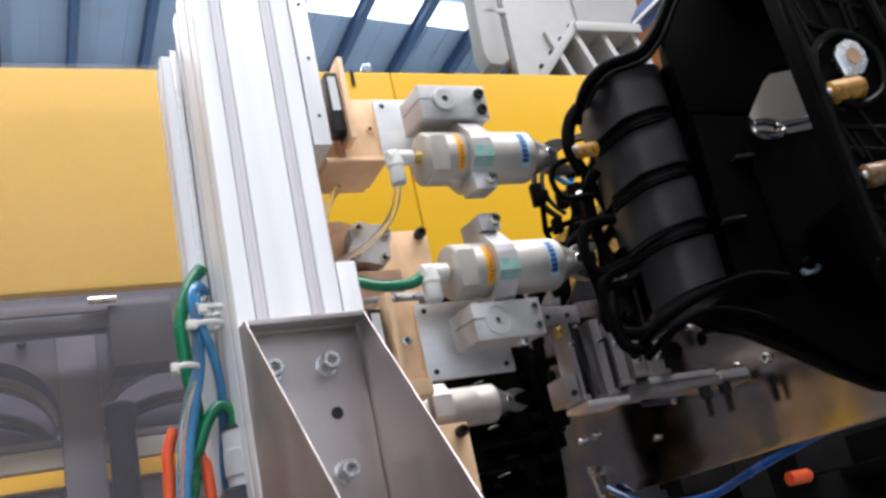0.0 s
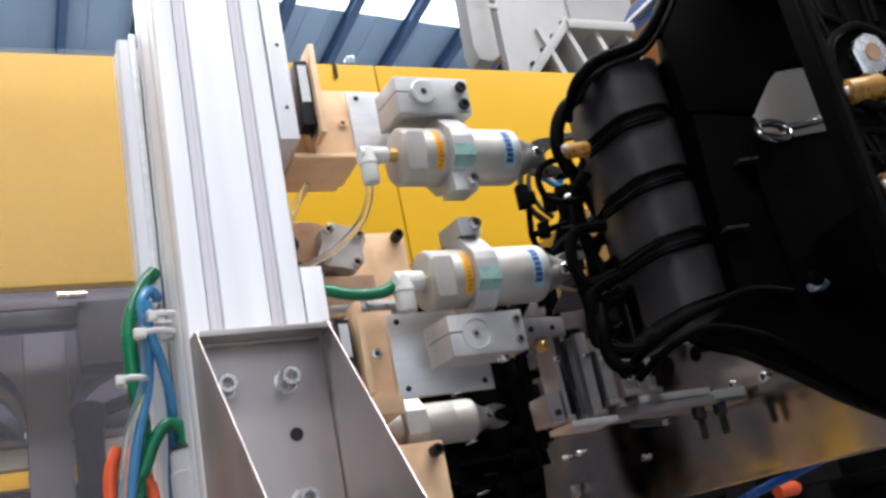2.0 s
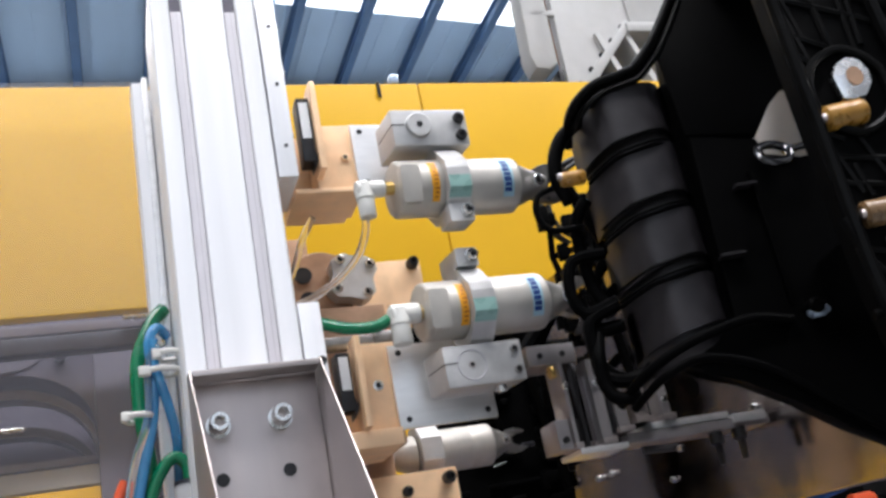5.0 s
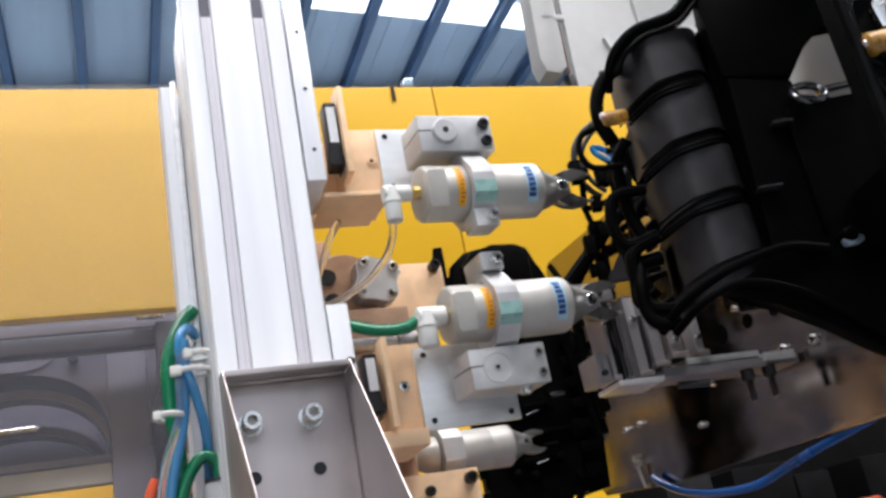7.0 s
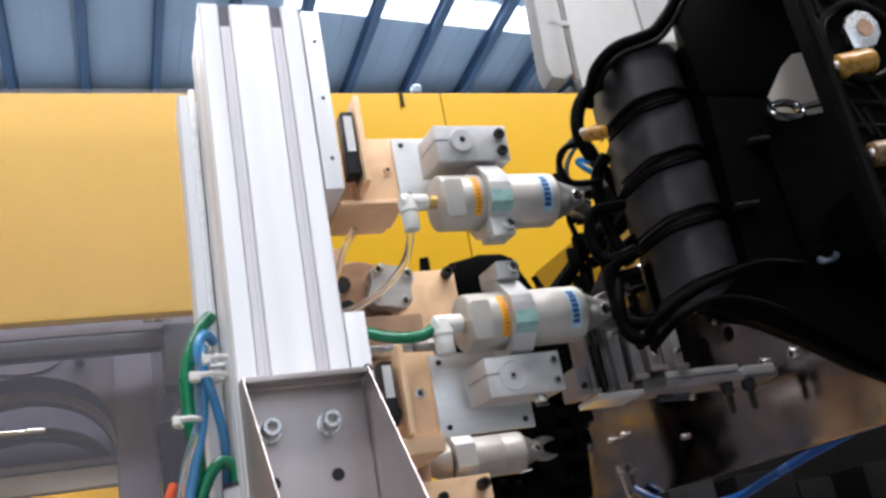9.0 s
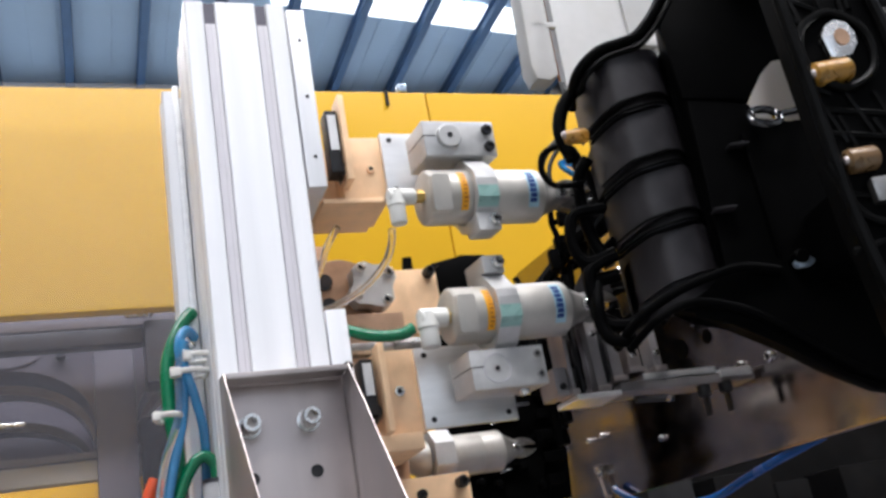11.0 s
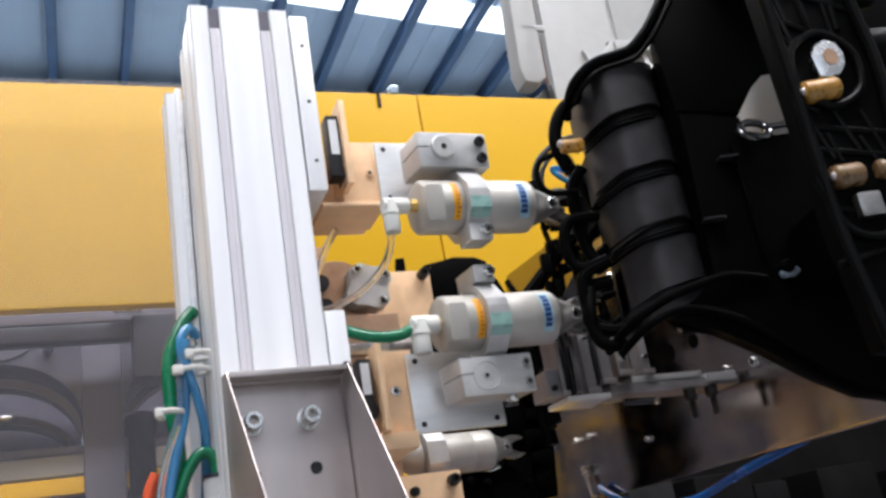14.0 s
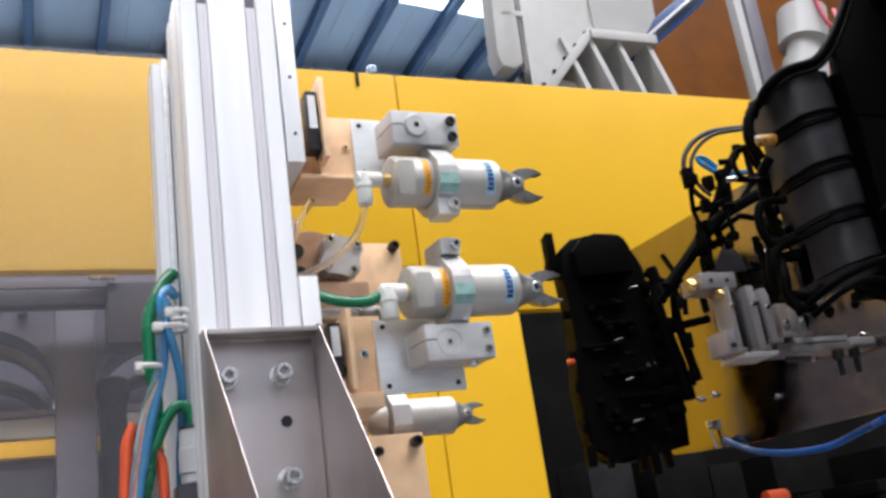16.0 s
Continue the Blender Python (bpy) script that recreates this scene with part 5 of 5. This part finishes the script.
    part("side_panel", prism([(0.312, 1.31), (0.345, 1.315), (0.355, 1.42), (0.35, 1.50), (0.325, 1.53)], Y + 0.02, Y + 0.028, "xz", 0.002), BLACK, p)
    part("orange_tip", lathe([(0, 0.003), (0.001, 0.0042), (0.010, 0.0042)], "x", 14), RED, p, "small orange-red plastic tip", m=pose(0.190, Y + 0.01, 1.449))


def gripper():
    # a plate nearly square to the guard; local x runs towards the viewer, -y faces the cutting station
    G = M(0.522, 0, 0, 0, 0, -85.3)
    A = G.inverted() @ M(0.512, 0, 0, 0, 0, -90)          # the arm stands square to the guard
    g = thing("gripper_plate", G, "polished steel gripper plate with drilled holes and fingers", "gripper")
    MOVE_TOOL.append(g)
    out = [(-0.446, 1.634), (-0.436, 1.6445), (0.13, 1.6445), (0.140, 1.634), (0.140, 1.303), (0.13, 1.2995), (-0.29, 1.3035), (-0.425, 1.314), (-0.434, 1.325)]
    part("plate", prism(out, 0.0, 0.010, "xz", 0.001), PLATE, g)
    for x, z, r in ((-0.1233, 1.4337, 0.0105), (-0.1585, 1.4352, 0.0055), (-0.0786, 1.4340, 0.0080), (-0.0382, 1.4317, 0.0065), (-0.197, 1.445, 0.005), (0.05, 1.46, 0.006)):
        part("drill_hole", lathe([(0, r), (-0.0005, r)], "y", 24), BLACK, g, m=pose(x, 0, z))
    for x, z, r in ((-0.0389, 1.3913, 0.0045), (0.0026, 1.3876, 0.0055), (-0.3418, 1.3807, 0.0040), (-0.3107, 1.3806, 0.0040), (-0.0902, 1.451, 0.0035), (-0.195, 1.352, 0.0035)):
        screw(g, x, 0, z, r, 0.005, BRIGHT)
    part("stop_pin", lathe([(0, 0.009), (-0.005, 0.009), (-0.007, 0.006)], "y", 18), BRIGHT, g, "bright steel stop pin", m=pose(-0.4213, 0, 1.389))
    # bracket of the hanging hose
    part("hose_clip", box(-0.335, -0.324, -0.008, -0.0005, 1.334, 1.347, 0.001), BRIGHT, g)
    part("hose_clip_rod", tube([(-0.330, -0.006, 1.335), (-0.3245, -0.006, 1.3085), (-0.316, -0.006, 1.308)], 0.0022, 8, straight=True), STEEL, g)
    # arm that reaches out from the plate, with upright fingers on it
    X = -0.02
    arm = part("arm", box(X - 0.04, X - 0.001, -0.145, 0.004, 1.3730, 1.3822, 0.001), MILLEDD, g, m=A)
    part("arm_top", box(X - 0.04, X, -0.120, -0.039, 1.3825, 1.3885, 0.0008), MILLED, arm, "bright worn top bar of arm")
    part("arm_end", box(X - 0.035, X + 0.002, -0.0355, -0.0006, 1.3772, 1.3852, 0.0008), MILLED, arm)
    part("arm_low", box(X - 0.04, X + 0.004, -0.1944, -0.148, 1.3695, 1.3745, 0.0008), MILLED, arm)
    part("arm_web", box(X - 0.045, X - 0.012, -0.187, -0.146, 1.3750, 1.440, 0.001), PLATE, arm)
    for y0, y1, z0, z1, d in ((-0.1690, -0.1585, 1.3755, 1.452, 0.0), (-0.1515, -0.1400, 1.3830, 1.448, 0.001), (-0.1340, -0.1200, 1.3890, 1.4285, 0.003), (-0.1050, -0.0960, 1.3890, 1.4290, 0.0),
                              (-0.1955, -0.1915, 1.3750, 1.452, 0.0)):
        part("finger", box(X - 0.03, X + d, y0, y1, z0, z1, 0.001), STEEL if d == 0.003 else MILLEDD, arm)
        part("finger_screw", lathe([(0, 0.0032), (0.0025, 0.0032), (0.003, 0.002)], "x", 14), BRIGHT, arm, m=pose(X + d, (y0 + y1) / 2, z1 - 0.022))
        part("finger_foot", box(X - 0.028, X + d + 0.004, y0 - 0.002, y1 + 0.002, z0, z0 + 0.005, 0.0008), STEEL, arm)
    part("dark_finger", box(X - 0.04, X - 0.006, -0.190, -0.176, 1.402, 1.452, 0.001), PLATE, arm)
    part("foot_block", box(X - 0.036, X - 0.002, -0.2100, -0.1970, 1.376, 1.402, 0.001), MILLEDD, arm, "bright worn foot block")
    part("foot_pin", lathe([(0, 0.0028), (0.003, 0.0028)], "x", 12), DARK, arm, m=pose(X - 0.002, -0.2035, 1.384))
    for y0, z0, h in ((-0.1555, 1.384, 0.05), (-0.1185, 1.389, 0.03), (-0.184, 1.376, 0.07)):
        part("black_finger", box(X - 0.02, X - 0.002, y0, y0 + 0.0032, z0, z0 + h, 0.0006), DARK, arm)
    # clamp block on top, with brass fittings
    part("top_clamp", box(X - 0.05, X - 0.01, -0.218, -0.171, 1.4535, 1.472, 0.001), MILLEDD, arm, "grey clamp block on the fingers")
    for y in (-0.206, -0.184):
        part("clamp_screw", lathe([(0, 0.0026), (0.0012, 0.0026)], "x", 12), DARK, arm, m=pose(X - 0.0101, y, 1.462))
    part("brass_nut", lathe([(0, 0.0075), (0.010, 0.0075)], "y", 6), BRASS, arm, m=pose(X - 0.025, -0.2295, 1.461))
    part("brass_nut", lathe([(0, 0.006), (0.010, 0.006)], "y", 6), BRASS, arm, m=pose(X - 0.012, -0.20, 1.446))
    # black spring catches under the arm
    for y, z in ((-0.054, 1.374), (-0.029, 1.376)):
        part("catch", lathe([(0, 0.0065), (-0.010, 0.0065), (-0.012, 0.003)], "z", 16), DARK, arm, m=pose(X - 0.006, y, z - 0.002))
        part("catch_blade", box(X - 0.010, X - 0.002, y - 0.0012, y + 0.0014, z - 0.031, z - 0.008, 0.0006), DARK, arm)
    part("catch_bar", tube([(X - 0.01, -0.128, 1.3665), (X - 0.006, -0.11, 1.365), (X - 0.006, -0.096, 1.3645)], 0.0035, 8), DARK, arm)
    part("catch_pin", lathe([(0, 0.003), (0.006, 0.003)], "x", 10), BRIGHT, arm, m=pose(X - 0.004, -0.096, 1.3625))
    # added sheet and spacer, only there to make the manifold's opening look pale
    part("pale_backing", box(0.058, 0.165, -0.016, -0.012, 1.545, 1.690, 0.001), WPAINT, g, "pale sheet added behind the moulding to brighten its opening")
    part("backing_spacer", box(0.07, 0.10, -0.0119, -0.0005, 1.55, 1.57, 0.001), STEEL, g)
    h = thing("blue_air_hose", G, "blue air hose hanging under the gripper plate", "air hose")
    MOVE_TOOL.append(h)
    part("hose", tube([(-0.302, -0.007, 1.316), (-0.292, -0.009, 1.3095), (-0.25, -0.010, 1.291), (-0.194, -0.010, 1.2785), (-0.127, -0.009, 1.2743), (-0.070, -0.006, 1.285), (-0.03, 0.002, 1.294), (0.005, 0.012, 1.3015), (0.03, 0.020, 1.312), (0.045, 0.022, 1.36)], 0.0045), BLUE, h)


hall()
guard()
robot_frame()
column()
cutting_station()
hose_bundle()
manifold()
gripper()


# ---------------------------------------------------------------- what moves
def motions():
    # the nipper carriages step forward to cut, and back
    step = Vector((0.0052, 0.0, 0.0042))
    ext = ((0, 0), (2.5, 0), (2.95, 1), (4.6, 1), (5.1, 0), (9.2, 0), (9.9, 0), (10.4, 1), (13.5, 1), (13.95, 0.08), (14.2, 0), (16, 0))
    for ob in MOVE_NIP:
        base = ob.matrix_world.copy() if ob.parent is None else ob.matrix_basis.copy()
        walk(ob, [(t, Matrix.Translation(step * f) @ base) for t, f in ext])
    # the jaws stand open and bite while the carriage is forward
    bite = ((0, 15), (3.0, 15), (3.2, 15), (3.4, 3), (4.0, 3), (4.3, 15), (9.9, 15), (10.7, 15), (10.9, 3), (12.9, 3), (13.2, 15), (16, 15))
    for j, piv, sign in JAWS:
        walk(j, [(t, pose(piv, 0, 0, 0, -a * sign, 0)) for t, a in bite])
    # the carried load: first height, back off, lift, in again, then away
    load = ((0, -0.002, 0, -0.058), (4.2, -0.001, 0, -0.057), (4.9, 0.0, 0, -0.057), (5.5, 0.034, 0, -0.056), (6.0, 0.035, 0, -0.052), (6.3, 0.033, 0, -0.024), (6.5, 0.030, 0, -0.002),
            (6.8, 0.031, 0, 0), (7.2, 0.031, 0, 0), (7.5, 0.022, 0, 0), (7.8, 0.002, 0, 0.001), (8.0, -0.001, 0, 0.001), (9.2, 0, 0, 0.001), (11.3, 0, 0, 0), (14.9, 0, 0, 0), (15.0, 0.003, 0.001, 0), (15.1, 0.018, 0.006, 0), (15.2, 0.045, 0.014, 0),
            (15.3, 0.077, 0.023, 0), (15.5, 0.136, 0.040, 0), (15.75, 0.199, 0.056, 0), (16, 0.262, 0.071, 0))
    for ob in MOVE_TOOL:
        base = ob.matrix_basis.copy()
        walk(ob, [(t, Matrix.Translation((x, y, z)) @ base) for t, x, y, z in load])


motions()
